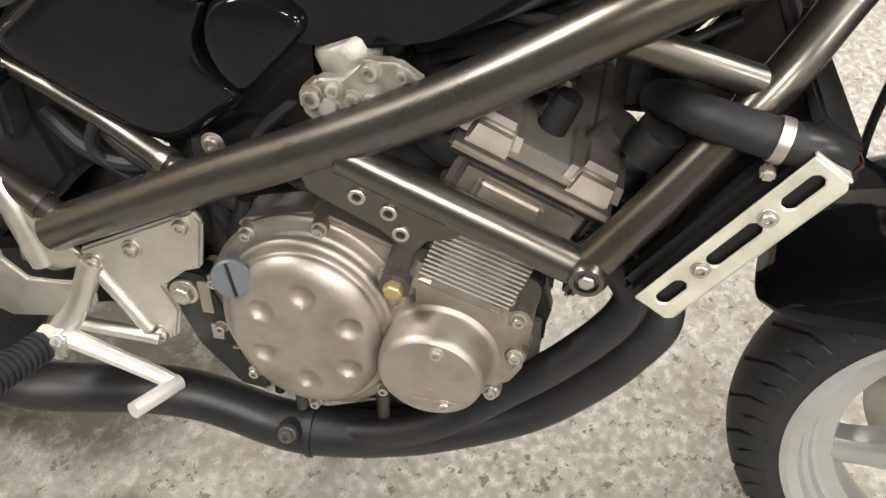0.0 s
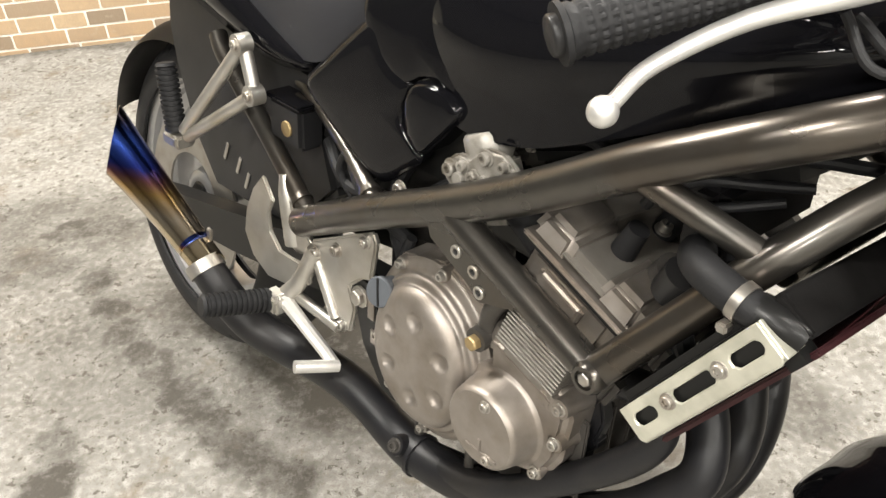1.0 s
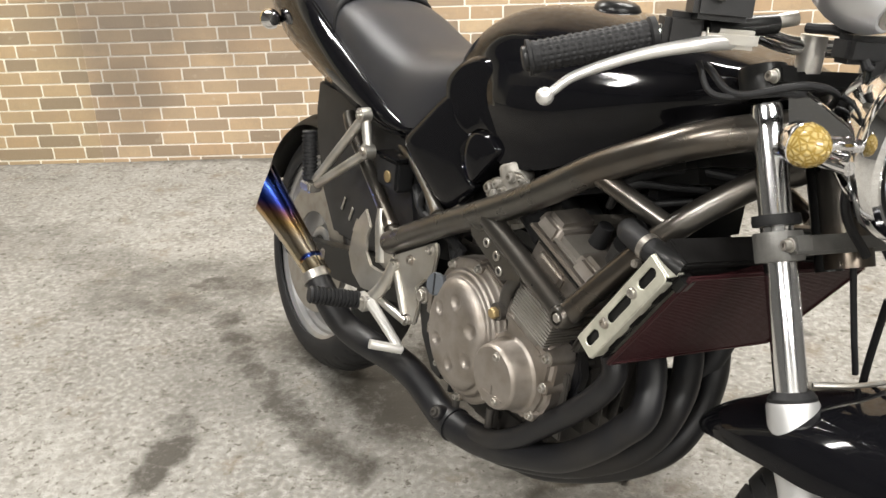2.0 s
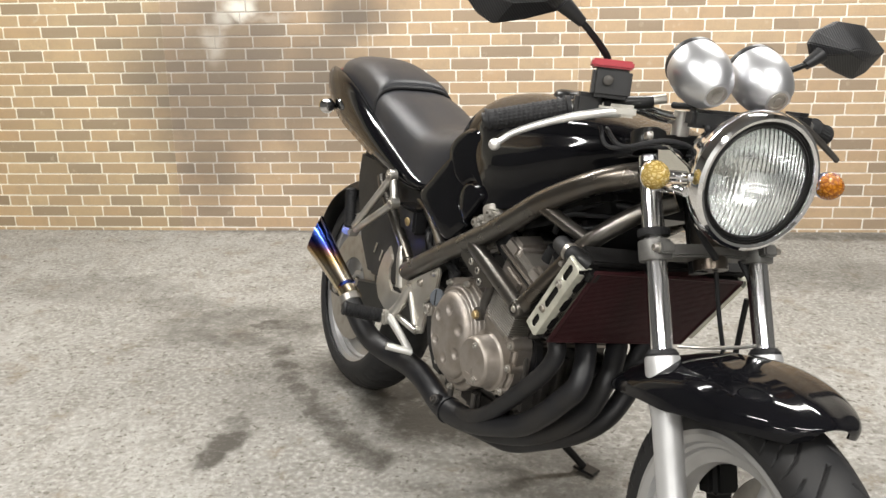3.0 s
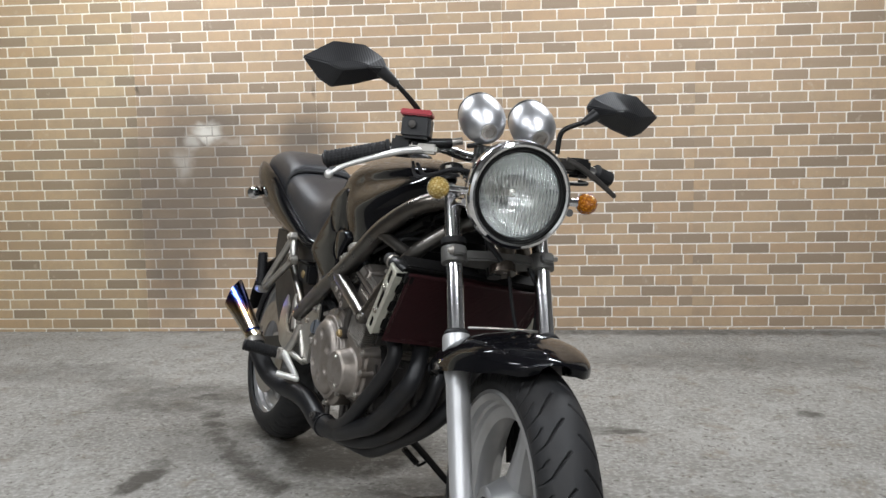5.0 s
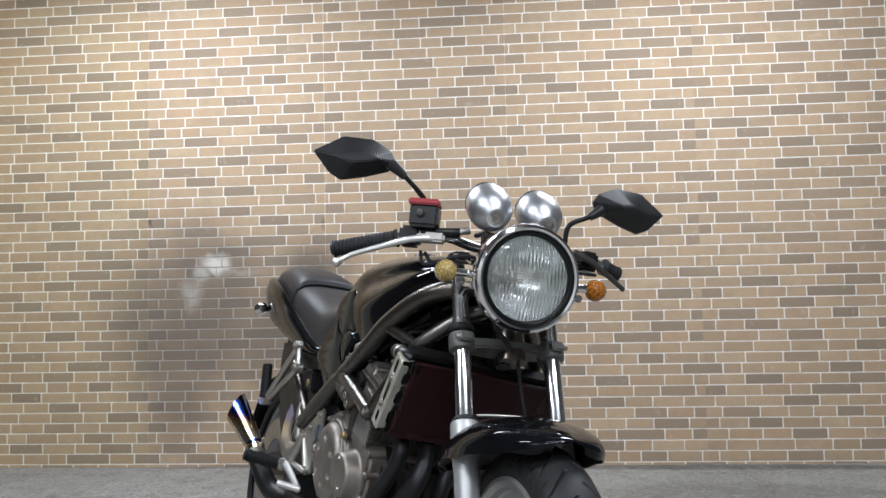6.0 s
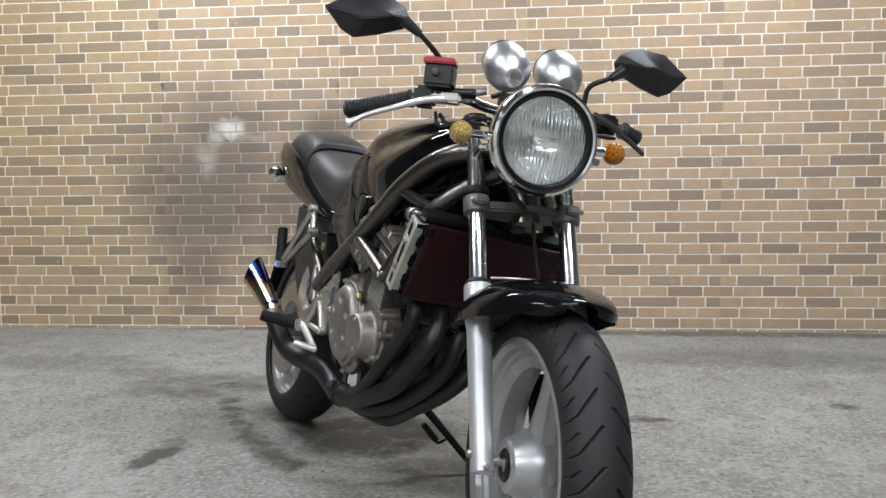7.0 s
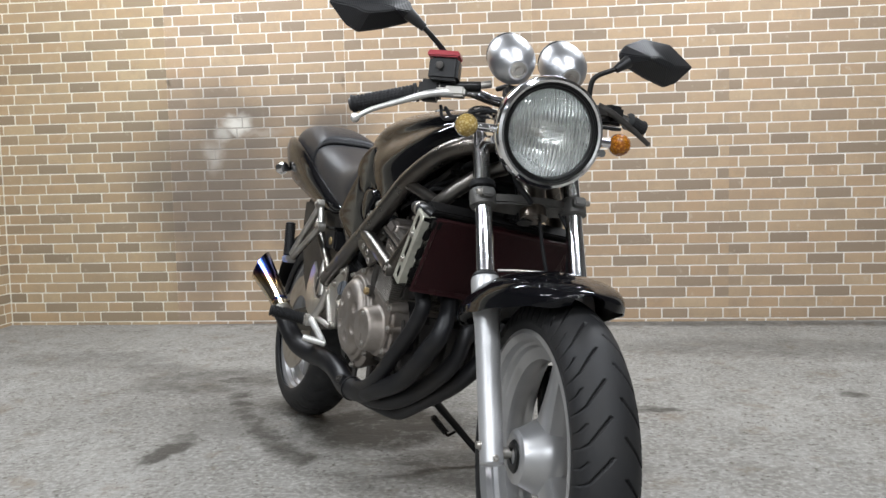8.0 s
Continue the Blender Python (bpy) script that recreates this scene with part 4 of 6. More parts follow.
# ---- frame ----
LAYOUT = 1
def frame_tubes(side):
    main = [(0.455, 0.158, 0.452), (0.613, 0.164, 0.537), (0.710, 0.167, 0.585), (0.807, 0.168, 0.636), (0.874, 0.168, 0.676), (0.960, 0.163, 0.730), (1.060, 0.140, 0.782), (1.120, 0.095, 0.808), (1.150, 0.045, 0.818)]
    mt = part("main_tube", tube([(f, side * l, u) for f, l, u in main], 0.0212, 28), FRAME_PAINT, bike, "thick bronze-grey frame tube")
    low = [(0.752, 0.172, 0.594), (0.946, 0.186, 0.527)]
    part("down_tube", tube([(f, side * l, u) for f, l, u in low], 0.0165, 24), FRAME_PAINT, bike)
    lug = lathe([(0.0, -0.020), (0.014, -0.020), (0.0165, -0.016), (0.0165, 0.014), (0.0135, 0.019), (0.010, 0.019), (0.0095, 0.015), (0, 0.015)], (0.957, side * 0.186, 0.526), (0, side, 0), 28)
    part("engine_mount_lug", lug, FRAME_PAINT, bike)
    part("mount_bolt", disc(0.0072, 0.007, (0.957, side * 0.199, 0.526), (0, side, 0), 0.002, 6), STEEL, bike)
    part("front_tube", tube([(0.957, side * 0.186, 0.528), (1.012, side * 0.168, 0.604), (1.067, side * 0.140, 0.680), (1.112, side * 0.090, 0.735), (1.150, side * 0.045, 0.765)], 0.0165, 24), FRAME_PAINT, bike)
    part("brace_tube", tube([(0.955, side * 0.166, 0.716), (1.066, side * 0.140, 0.678)], 0.0125, 20), FRAME_PAINT, bike)
    part("seat_tube", tube([(0.463, side * 0.153, 0.465), (0.353, side * 0.135, 0.524), (0.2325, side * 0.125, 0.604), (0.200, side * 0.118, 0.630)], 0.0132, 20), FRAME_PAINT, bike)
    part("side_tube", tube([(0.607, side * 0.157, 0.537), (0.5500, side * 0.138, 0.5550), (0.5055, side * 0.124, 0.5680), (0.4095, side * 0.100, 0.5950), (0.340, side * 0.084, 0.608)], [0.0125, 0.0105, 0.0095, 0.0095, 0.0120], 18), FRAME_PAINT, bike)
    for o, d in (((0.463, 0.153, 0.465), (-0.110, -0.018, 0.059)), ((0.607, 0.157, 0.537), (-0.057, -0.019, 0.018))):
        o, d = Vector((o[0], side * o[1], o[2])), Vector((d[0], side * d[1], d[2])).normalized()
        part("weld_collar", tube([o + d * 0.020, o + d * 0.030], [0.0150, 0.0135], 20), FRAME_PAINT, mt)
    mount = plate([(0.715, 0.585), (0.735, 0.600), (0.765, 0.592), (0.855, 0.545), (0.850, 0.533), (0.800, 0.517), (0.785, 0.530), (0.725, 0.560)], side * 0.176, side * 0.183, 0.002)
    mp = part("engine_bracket", mount, FRAME_PAINT, bike)
    for f, u in ((0.767, 0.563), (0.793, 0.551), (0.803, 0.531)):
        bb = part("bracket_bolt", lathe([(0.0, 0.0), (0.0074, 0.0), (0.0074, 0.0022), (0.0066, 0.0030), (0.0042, 0.0030), (0.0038, 0.0010), (0.0, 0.0010)], (f, side * 0.183, u), (0, side, 0), 20), STEEL, mp)
        part("bolt_socket", disc(0.0038, 0.0008, (f, side * 0.1842, u), (0, side, 0), 0.0002, 6), MATT_BLACK, bb)


both(frame_tubes)

# ---- engine ----
engine = part("engine", box(0.735, 0, 0.365, 0.27, 0.27, 0.20, 0.03, segs=3), DARK_ALLOY, bike, "dusty alloy four-cylinder engine")
part("sump", box(0.740, 0.0, 0.235, 0.20, 0.20, 0.08, 0.02), DARK_ALLOY, engine)
TILT = Matrix.Rotation(radians(19), 4, (0, 1, 0))
cyl = Matrix.Translation((0.8635, 0, 0.486)) @ TILT
part("cylinder_block", moved(box(0, 0, 0.0, 0.074, 0.322, 0.10, 0.008), cyl), FIN_ALLOY, engine)
for k in range(11):
    part("cooling_fin", moved(box(0, 0, -0.028 + k * 0.0055, 0.088, 0.3275, 0.0026, 0.0010, segs=1), cyl), FIN_ALLOY, engine)
part("cylinder_base", moved(box(0, 0, -0.042, 0.100, 0.326, 0.016, 0.005, segs=3), cyl), CAST_ALLOY, engine)
for sd in (-1, 1):
    part("cylinder_stud", moved(tube([(-0.046, sd * 0.150, -0.050), (-0.044, sd * 0.152, -0.018)], [0.011, 0.009], 14), cyl), CAST_ALLOY, engine)
    part("cylinder_stud", moved(tube([(0.044, sd * 0.150, -0.050), (0.044, sd * 0.152, -0.030)], [0.012, 0.010], 14), cyl), CAST_ALLOY, engine)
head = Matrix.Translation((0.899, 0, 0.578)) @ Matrix.Rotation(radians(23), 4, (0, 1, 0))
part("cylinder_head", moved(box(0.0, 0, -0.026, 0.116, 0.318, 0.058, 0.010, segs=3), head), CAST_ALLOY, engine)
part("head_step", moved(box(0.0, 0, -0.046, 0.124, 0.326, 0.010, 0.003), head), CAST_ALLOY, engine)
part("head_flange", moved(box(0, 0, 0.010, 0.142, 0.338, 0.007, 0.003), head), CAST_ALLOY, engine)
part("head_seal", moved(box(0, 0, 0.004, 0.136, 0.331, 0.005, 0.001), head), SATIN_BLACK, engine)
cover = part("head_cover", moved(box(0, 0, 0.020, 0.128, 0.322, 0.020, 0.009, segs=4), head), FIN_ALLOY, engine, "cast alloy cam cover with raised cam housings")
for x in (-0.043, 0.046):
    ridge = box(x, 0, 0.026, 0.040, 0.300, 0.022, 0.010, segs=4)
    part("cam_ridge", moved(ridge, head), FIN_ALLOY, cover)
    for sd in (-1, 1):
        b2 = box(0, 0, 0.026, 0.054, 0.086, 0.030, 0)
        for v in b2.verts:
            if v.co.z > 0.03:
                v.co.x, v.co.y = v.co.x * 0.80, v.co.y * 0.84 - sd * 0.004
        bevel(b2, 0.0085, 5, 20)
        part("cam_housing", moved(b2, head @ Matrix.Translation((x, sd * 0.125, 0))), CAST_ALLOY, cover)
    part("cover_bolt", moved(bolt((x * 0.1 + 0.0, -0.10 + (x > 0) * 0.05, 0.032), (0, 0, 1), 0.007, 0.008), head), STEEL, cover)
for sd in (-1, 1):
    part("head_side_boss", moved(box(-0.006, sd * 0.160, -0.026, 0.060, 0.014, 0.034, 0.005, segs=3), head), CAST_ALLOY, engine)
    part("water_neck", moved(tube([(0.045, sd * 0.10, 0.02), (0.052, sd * 0.11, 0.06)], 0.017, 18), head), DARK_ALLOY, engine)
for l in (-0.105, -0.035, 0.035, 0.105):
    part("plug_cap", moved(tube([(0.002, l, 0.02), (0.002, l, 0.060)], [0.014, 0.011], 14), head), SOFT_RUBBER, engine)
part("cap_ring", tube([(0.985, -0.135, 0.606), (0.997, -0.138, 0.632)], 0.019, 20), PLASTIC, engine)


def cover_stretch(a):
    """The cover is taller than it is wide, with a flatter lower front."""
    return 1 / math.hypot(math.cos(a) / 0.86, math.sin(a) / 1.04) * (1 - 0.05 * max(0, math.cos(a - radians(-10))) ** 4)


def clutch_cover():
    c = Vector((0.706, -0.135, 0.384))
    prof = [(0.0, 0.0545), (0.045, 0.0540), (0.066, 0.0525), (0.076, 0.0500), (0.084, 0.0455), (0.0895, 0.0395), (0.0915, 0.0345), (0.0945, 0.0325), (0.0985, 0.0315), (0.1015, 0.0285), (0.1030, 0.0235), (0.1060, 0.0205), (0.1120, 0.0190), (0.1170, 0.0165), (0.1185, 0.0120), (0.1185, -0.02)]
    dimples = [(0.712, 0.444), (0.670, 0.419), (0.754, 0.413), (0.669, 0.363), (0.710, 0.335), (0.752, 0.360)]
    fine = curve_points([(r, h) for r, h in prof], 7)
    bm = bmesh.new()
    n = 150
    rings = []
    for r, h in fine[1:]:
        ring = []
        for k in range(n):
            a = 2 * math.pi * k / n
            s = 1 + (cover_stretch(a) - 1) * min(1, r / 0.085)
            f, u = c.x + r * s * math.cos(a), c.z + r * s * math.sin(a)
            out = h
            for df, du in dimples:
                d = math.hypot(f - df, u - du) / 0.0125
                if d < 1 and r < 0.09:
                    out -= 0.0075 * (1 - d * d) ** 0.8
            ring.append(bm.verts.new((f, c.y - out, u)))
        rings.append(ring)
    skin(bm, rings, False)
    bm.faces.new(rings[0])
    return bm


cc = part("clutch_cover", clutch_cover(), CAST_ALLOY, engine, "round cast clutch cover with dimples")
for poly in ([(0.640, 0.482), (0.645, 0.492), (0.716, 0.512), (0.720, 0.500), (0.716, 0.470), (0.650, 0.460)], [(0.726, 0.511), (0.806, 0.478), (0.803, 0.466), (0.795, 0.445), (0.726, 0.470), (0.722, 0.500)]):
    part("case_rib", plate(poly, -0.110, -0.150, 0.003), CAST_ALLOY, cc)
for f, u, hgt in ((0.600, 0.395, 0.05), (0.606, 0.350, 0.03), (0.625, 0.330, 0.012)):
    part("case_lug", box(f, -0.140, u, 0.022, 0.040, hgt, 0.005), CAST_ALLOY, cc)
for ang in (45, 82, 118, 160, 196, 232, 268, 312, 350):
    a = radians(ang)
    k = cover_stretch(a)
    f, u = 0.706 + 0.114 * k * math.cos(a), 0.384 + 0.114 * k * math.sin(a)
    part("screw_boss", tube([(f, -0.130, u), (f, -0.157, u)], [0.0095, 0.0080], 16, n=2), CAST_ALLOY, cc)
    part("case_screw", bolt((f, -0.157, u), (0, -1, 0), 0.0055, 0.006), STEEL, cc)
capm = Vector((0.642, -0.173, 0.446))
cap_way = Vector((0.16, -0.95, 0.26)).normalized()
cap_turn = Matrix.Translation(capm) @ cap_way.to_track_quat("Z", "Y").to_matrix().to_4x4()
fc = part("oil_filler_cap", lathe([(0.0, -0.050), (0.0150, -0.050), (0.0160, 0.004), (0.0188, 0.005), (0.0192, 0.010), (0.0176, 0.0125), (0.0, 0.0128)], capm, cap_way, 32), CAP_GREY, cc, "pale grey slotted oil filler cap")
part("cap_slot", moved(box(0, 0, 0.0128, 0.0032, 0.034, 0.0014, 0.0004), cap_turn @ Matrix.Rotation(radians(14), 4, "Z")), MATT_BLACK, fc, "narrow dark slot")
gen = Vector((0.831, -0.135, 0.374))
gprof = [(0.064, -0.04), (0.064, 0.018), (0.062, 0.024), (0.0565, 0.027), (0.0550, 0.030), (0.0505, 0.054), (0.0490, 0.0585), (0.0460, 0.0610), (0.020, 0.0620), (0.0, 0.0620)]
gc = part("generator_cover", lathe(gprof, gen, (0, -1, 0), 56), CAST_ALLOY, engine, "small round cast generator cover")
part("cover_screw", bolt((0.837, -0.1960, 0.410), (0, -1, 0), 0.0055, 0.004), STEEL, gc)
part("cover_screw", bolt((0.846, -0.1965, 0.342), (0, -1, 0), 0.0055, 0.004), STEEL, gc)
mark = box(0.837, -0.1975, 0.346, 0.046, 0.002, 0.004, 0.0005)
box(0.834, -0.1975, 0.354, 0.004, 0.002, 0.018, 0.0005, bm=mark)
part("cast_mark", mark, CAST_ALLOY, gc)
bs = tube([(0.793, -0.13, 0.462), (0.793, -0.172, 0.460)], 0.014, 18)
part("oil_pipe_boss", bs, DARK_ALLOY, engine)
part("brass_bolt", disc(0.0092, 0.011, (0.793, -0.171, 0.459), (0, -1, 0), 0.003, 6), BRASS, engine)
part("oil_pipe", tube([(0.793, -0.155, 0.465), (0.800, -0.158, 0.495), (0.822, -0.16, 0.530)], 0.011, 14), DARK_ALLOY, engine)
side_case = plate([(0.800, 0.470), (0.905, 0.450), (0.918, 0.420), (0.912, 0.360), (0.895, 0.325), (0.845, 0.305), (0.80, 0.32)], -0.160, -0.10, 0.010, 3)
part("crankcase_side", side_case, CAST_ALLOY, engine)
for f, u, r in ((0.905, 0.432, 0.014), (0.905, 0.385, 0.013), (0.885, 0.330, 0.012)):
    part("case_boss", tube([(f, -0.12, u), (f, -0.160, u)], [r * 1.15, r * 0.8], 18, n=2), CAST_ALLOY, engine)
    part("case_boss_screw", bolt((f, -0.160, u), (0, -1, 0), 0.006, 0.005), STEEL, engine)
part("case_edge", plate([(0.890, 0.455), (0.922, 0.438), (0.932, 0.405), (0.926, 0.376), (0.930, 0.370), (0.914, 0.350), (0.918, 0.343), (0.898, 0.322), (0.900, 0.312), (0.884, 0.292), (0.872, 0.290), (0.864, 0.280), (0.846, 0.290), (0.846, 0.400)], -0.116, -0.096, 0.003), MATT_BLACK, engine)
for f, u in ((0.679, 0.246), (0.771, 0.256)):
    part("sump_stud", tube([(f, -0.140, u + 0.020), (f - 0.001, -0.140, u - 0.024)], 0.0065, 14, n=2), DARK_ALLOY, engine)
part("crankcase_front", box(0.880, 0.0, 0.345, 0.050, 0.270, 0.150, 0.018, segs=3), DARK_ALLOY, engine)
for k in range(6):
    part("crankcase_rib", box(0.895, -0.13 + k * 0.045, 0.355, 0.06, 0.006, 0.11, 0.002), DARK_ALLOY, engine)
part("oil_filter", tube([(0.850, 0.03, 0.290), (0.905, 0.03, 0.286)], [0.034, 0.034], 28, n=1), SATIN_BLACK, engine)
drain = tube([(0.655, -0.13, 0.30), (0.652, -0.135, 0.245)], 0.006, 10)
part("breather_stub", drain, SATIN_BLACK, engine)
part("breather_stub", tube([(0.765, -0.125, 0.275), (0.765, -0.125, 0.225)], 0.007, 10), DARK_ALLOY, engine)

# carburettor bodies behind the head
for k in range(4):
    l = -0.128 + k * 0.085
    turn = Matrix.Translation((0.758, l, 0.632)) @ Matrix.Rotation(radians(-25), 4, (0, 1, 0))
    metal = GRIMY if k == 0 else DARK_ALLOY
    cb = part("carburettor", moved(box(0, 0, 0, 0.060, 0.046, 0.040, 0.010, segs=3), turn), metal, engine, "grimy pale carburettor")
    part("chamber_top", moved(lathe([(0, 0.022), (0.022, 0.022), (0.025, 0.018), (0.026, 0.0), (0.020, -0.01)], (0.004, 0, 0.022), (0, 0, 1), 24), turn), metal, cb)
    part("bowl", moved(box(0, 0, -0.036, 0.046, 0.040, 0.034, 0.008), turn), metal, cb)
    part("choke_boss", moved(tube([(-0.018, -0.018, 0.004), (-0.018, -0.036, 0.004)], [0.009, 0.007], 14), turn), metal, cb)
    part("choke_boss", moved(tube([(0.016, -0.018, -0.004), (0.016, -0.034, -0.004)], [0.008, 0.008], 14), turn), metal, cb)
    part("carburettor_screw", moved(bolt((-0.002, -0.023, 0.010), (0, -1, 0), 0.005, 0.005), turn), STEEL, cb)
    part("carburettor_screw", moved(bolt((0.022, -0.023, 0.012), (0, -1, 0), 0.004, 0.004), turn), STEEL, cb)
    part("intake_stub", tube([(0.785, l, 0.625), (0.840, l, 0.588)], 0.023, 18), SOFT_RUBBER, engine)
link = plate([(0.714, 0.636), (0.729, 0.651), (0.750, 0.654), (0.767, 0.670), (0.794, 0.673), (0.818, 0.658), (0.810, 0.640), (0.769, 0.627), (0.727, 0.609), (0.715, 0.619)], -0.158, -0.146, 0.004, 3)
lk = part("carburettor_plate", link, GRIMY, engine, "grimy pale carburettor side plate")
for f, u, r in ((0.727, 0.634, 0.008), (0.745, 0.644, 0.006), (0.775, 0.663, 0.007), (0.800, 0.663, 0.005), (0.760, 0.637, 0.006)):
    part("plate_screw", bolt((f, -0.158, u), (0, -1, 0), r, 0.006), GRIMY, lk)
part("air_box", box(0.655, 0, 0.632, 0.170, 0.210, 0.170, 0.03), SATIN_BLACK, bike)
part("gearbox", box(0.640, 0, 0.420, 0.15, 0.22, 0.20, 0.03), DARK_ALLOY, engine)
part("starter_motor", tube([(0.742, -0.10, 0.530), (0.742, 0.10, 0.530)], 0.034, 20, n=1), SATIN_BLACK, engine)
part("loom_tray", box(0.800, 0, 0.566, 0.12, 0.24, 0.05, 0.015), SATIN_BLACK, bike)
part("under_tank_tray", box(0.92, 0, 0.705, 0.30, 0.22, 0.05, 0.02, Euler((0, radians(-20), 0)).to_matrix().to_4x4()), SATIN_BLACK, bike)
part("battery_box", box(0.470, -0.01, 0.60, 0.17, 0.17, 0.15, 0.02), SATIN_BLACK, bike)
part("relay_lid", box(0.385, -0.117, 0.592, 0.079, 0.044, 0.006, 0.002), GLOSS_BLACK, bike)
part("relay_box", box(0.385, -0.115, 0.560, 0.075, 0.04, 0.06, 0.006), PLASTIC, bike)
part("relay_badge", disc(0.011, 0.003, (0.392, -0.135, 0.556), (0, -1, 0), 0.001, 20), BRASS, bike)
part("rear_shock", tube([(0.40, 0, 0.40), (0.46, 0, 0.60)], 0.036, 20), SATIN_BLACK, bike)

# ---- tank, seat, side panels, tail ----
LAYOUT = 2
def tank():
    """Lofted from tail to nose; each section runs from the right skirt over the crown to the left."""
    rows = [  # forward, lower edge, crown, half width, shoulder
        (0.540, 0.742, 0.800, 0.095, 0.52), (0.553, 0.735, 0.826, 0.116, 0.56), (0.590, 0.716, 0.866, 0.132, 0.62), (0.645, 0.690, 0.892, 0.146, 0.68),
        (0.720, 0.668, 0.903, 0.154, 0.72), (0.810, 0.682, 0.904, 0.158, 0.72), (0.900, 0.722, 0.900, 0.156, 0.70), (0.990, 0.766, 0.892, 0.146, 0.66), (1.060, 0.800, 0.880, 0.122, 0.60), (1.105, 0.820, 0.868, 0.085, 0.55)]
    line = curve_points(rows, 9)
    secs = []
    for f, lo, hi, w, sh in line:
        ring = []
        for k in range(65):
            a = math.pi * k / 64
            c, s = math.cos(a), math.sin(a)
            y = -w * math.copysign(abs(c) ** sh, c)
            z = lo + (hi - lo) * abs(s) ** 0.62
            under = 1 - 0.10 * max(0, (1 - abs(s) * 2.2))
            zn = (z - lo) / (hi - lo)
            fore = max(0, min(1, (f - 0.62) / 0.12)) * max(0, min(1, (1.10 - f) / 0.08))
            aft = max(0, min(1, (0.69 - f) / 0.06)) * max(0, min(1, (f - 0.54) / 0.05))
            flare = 0.045 * math.exp(-((zn - 0.84) / 0.07) ** 2) - 0.070 * math.exp(-((zn - 0.66) / 0.10) ** 2) + 0.045 * math.exp(-((zn - 0.40) / 0.13) ** 2)
            knee = -0.035 * math.exp(-((zn - 0.45) / 0.22) ** 2)
            ring.append((f, y * under * (1 + fore * flare + aft * knee), z))
        secs.append(ring)
    bm = bmesh.new()
    vs = [[bm.verts.new(p) for p in r] for r in secs]
    skin(bm, vs, True, True)
    return bm


part("fuel_tank", tank(), GLOSS_BLACK, bike, "gloss black fuel tank", 60)
fill = lathe([(0.0, 0.014), (0.022, 0.014), (0.030, 0.010), (0.034, 0.004), (0.036, -0.01)], (0.775, 0, 0.902), (0.03, 0, 1), 32)
part("filler_cap", fill, SATIN_BLACK, bike)


def saddle(rows, sag=0.0):
    line = curve_points(rows, 5)
    secs = []
    for f, lo, hi, w in line:
        ring = []
        for k in range(25):
            a = math.pi * k / 24
            c, s = math.cos(a), math.sin(a)
            ring.append((f, -w * math.copysign(abs(c) ** 0.6, c), lo + (hi - lo) * abs(s) ** 0.55))
        secs.append(ring)
    return loft(secs)


part("rider_seat", saddle([(0.088, 0.780, 0.842, 0.110), (0.125, 0.768, 0.846, 0.116), (0.190, 0.735, 0.832, 0.121), (0.280, 0.690, 0.802, 0.122), (0.360, 0.660, 0.782, 0.122), (0.430, 0.655, 0.784, 0.122), (0.480, 0.678, 0.792, 0.116), (0.525, 0.712, 0.802, 0.106), (0.560, 0.742, 0.815, 0.090)]), VINYL, bike, "black vinyl rider seat", 60)
part("passenger_seat", saddle([(-0.245, 0.850, 0.878, 0.050), (-0.205, 0.842, 0.904, 0.078), (-0.120, 0.822, 0.918, 0.096), (-0.030, 0.806, 0.914, 0.103), (0.050, 0.795, 0.895, 0.108), (0.100, 0.790, 0.876, 0.110), (0.112, 0.795, 0.866, 0.107)]), VINYL, bike, "black vinyl passenger seat", 60)
# A dark tube draws the black line of the groove between the seats.
seam = []
for k in range(25):
    an = math.pi * k / 24
    c, s = math.cos(an), math.sin(an)
    seam.append((0.116 - 0.006 * abs(c), -0.1125 * math.copysign(abs(c) ** 0.6, c), 0.781 + 0.072 * abs(s) ** 0.55))
part("seat_seam", tube(seam, 0.0058, 10, 2), SOFT_RUBBER, bike, "dark tube drawn for the groove between rider and passenger seats")


def tail(side=1):
    rows = [  # forward, low, top, half width
        (-0.335, 0.790, 0.850, 0.040), (-0.305, 0.775, 0.868, 0.078), (-0.220, 0.752, 0.878, 0.108), (-0.120, 0.716, 0.868, 0.128), (0.0, 0.688, 0.832, 0.138), (0.120, 0.662, 0.780, 0.143), (0.240, 0.636, 0.726, 0.142), (0.340, 0.622, 0.683, 0.138), (0.410, 0.630, 0.660, 0.128), (0.425, 0.640, 0.655, 0.118)]
    line = curve_points(rows, 5)
    secs = []
    for f, lo, hi, w in line:
        h = hi - lo
        right = [(f, -w * 0.62, lo), (f, -w * 0.86, lo + h * 0.12), (f, -w * 0.97, lo + h * 0.45), (f, -w, lo + h * 0.68), (f, -w * 0.985, lo + h * 0.80), (f, -w * 0.955, lo + h * 0.89), (f, -w * 0.91, lo + h * 0.96), (f, -w * 0.865, hi), (f, -w * 0.82, lo + h * 0.99), (f, -w * 0.79, lo + h * 0.94)]
        left = [(a, -b, c) for a, b, c in reversed(right)]
        secs.append(right + left)
    return loft(secs)


part("tail_cowl", tail(), GLOSS_BLACK, bike, "gloss black tail fairing", 60)
lampt = box(-0.335, 0, 0.842, 0.02, 0.085, 0.05, 0.008)
part("tail_lamp", lampt, RED_PAINT, bike)
indicator((-0.165, -0.134, 0.767), (0, -1, 0), PALE_AMBER, bike, "rear_turn_signal", "round chrome rear turn signal on a short stalk", False)
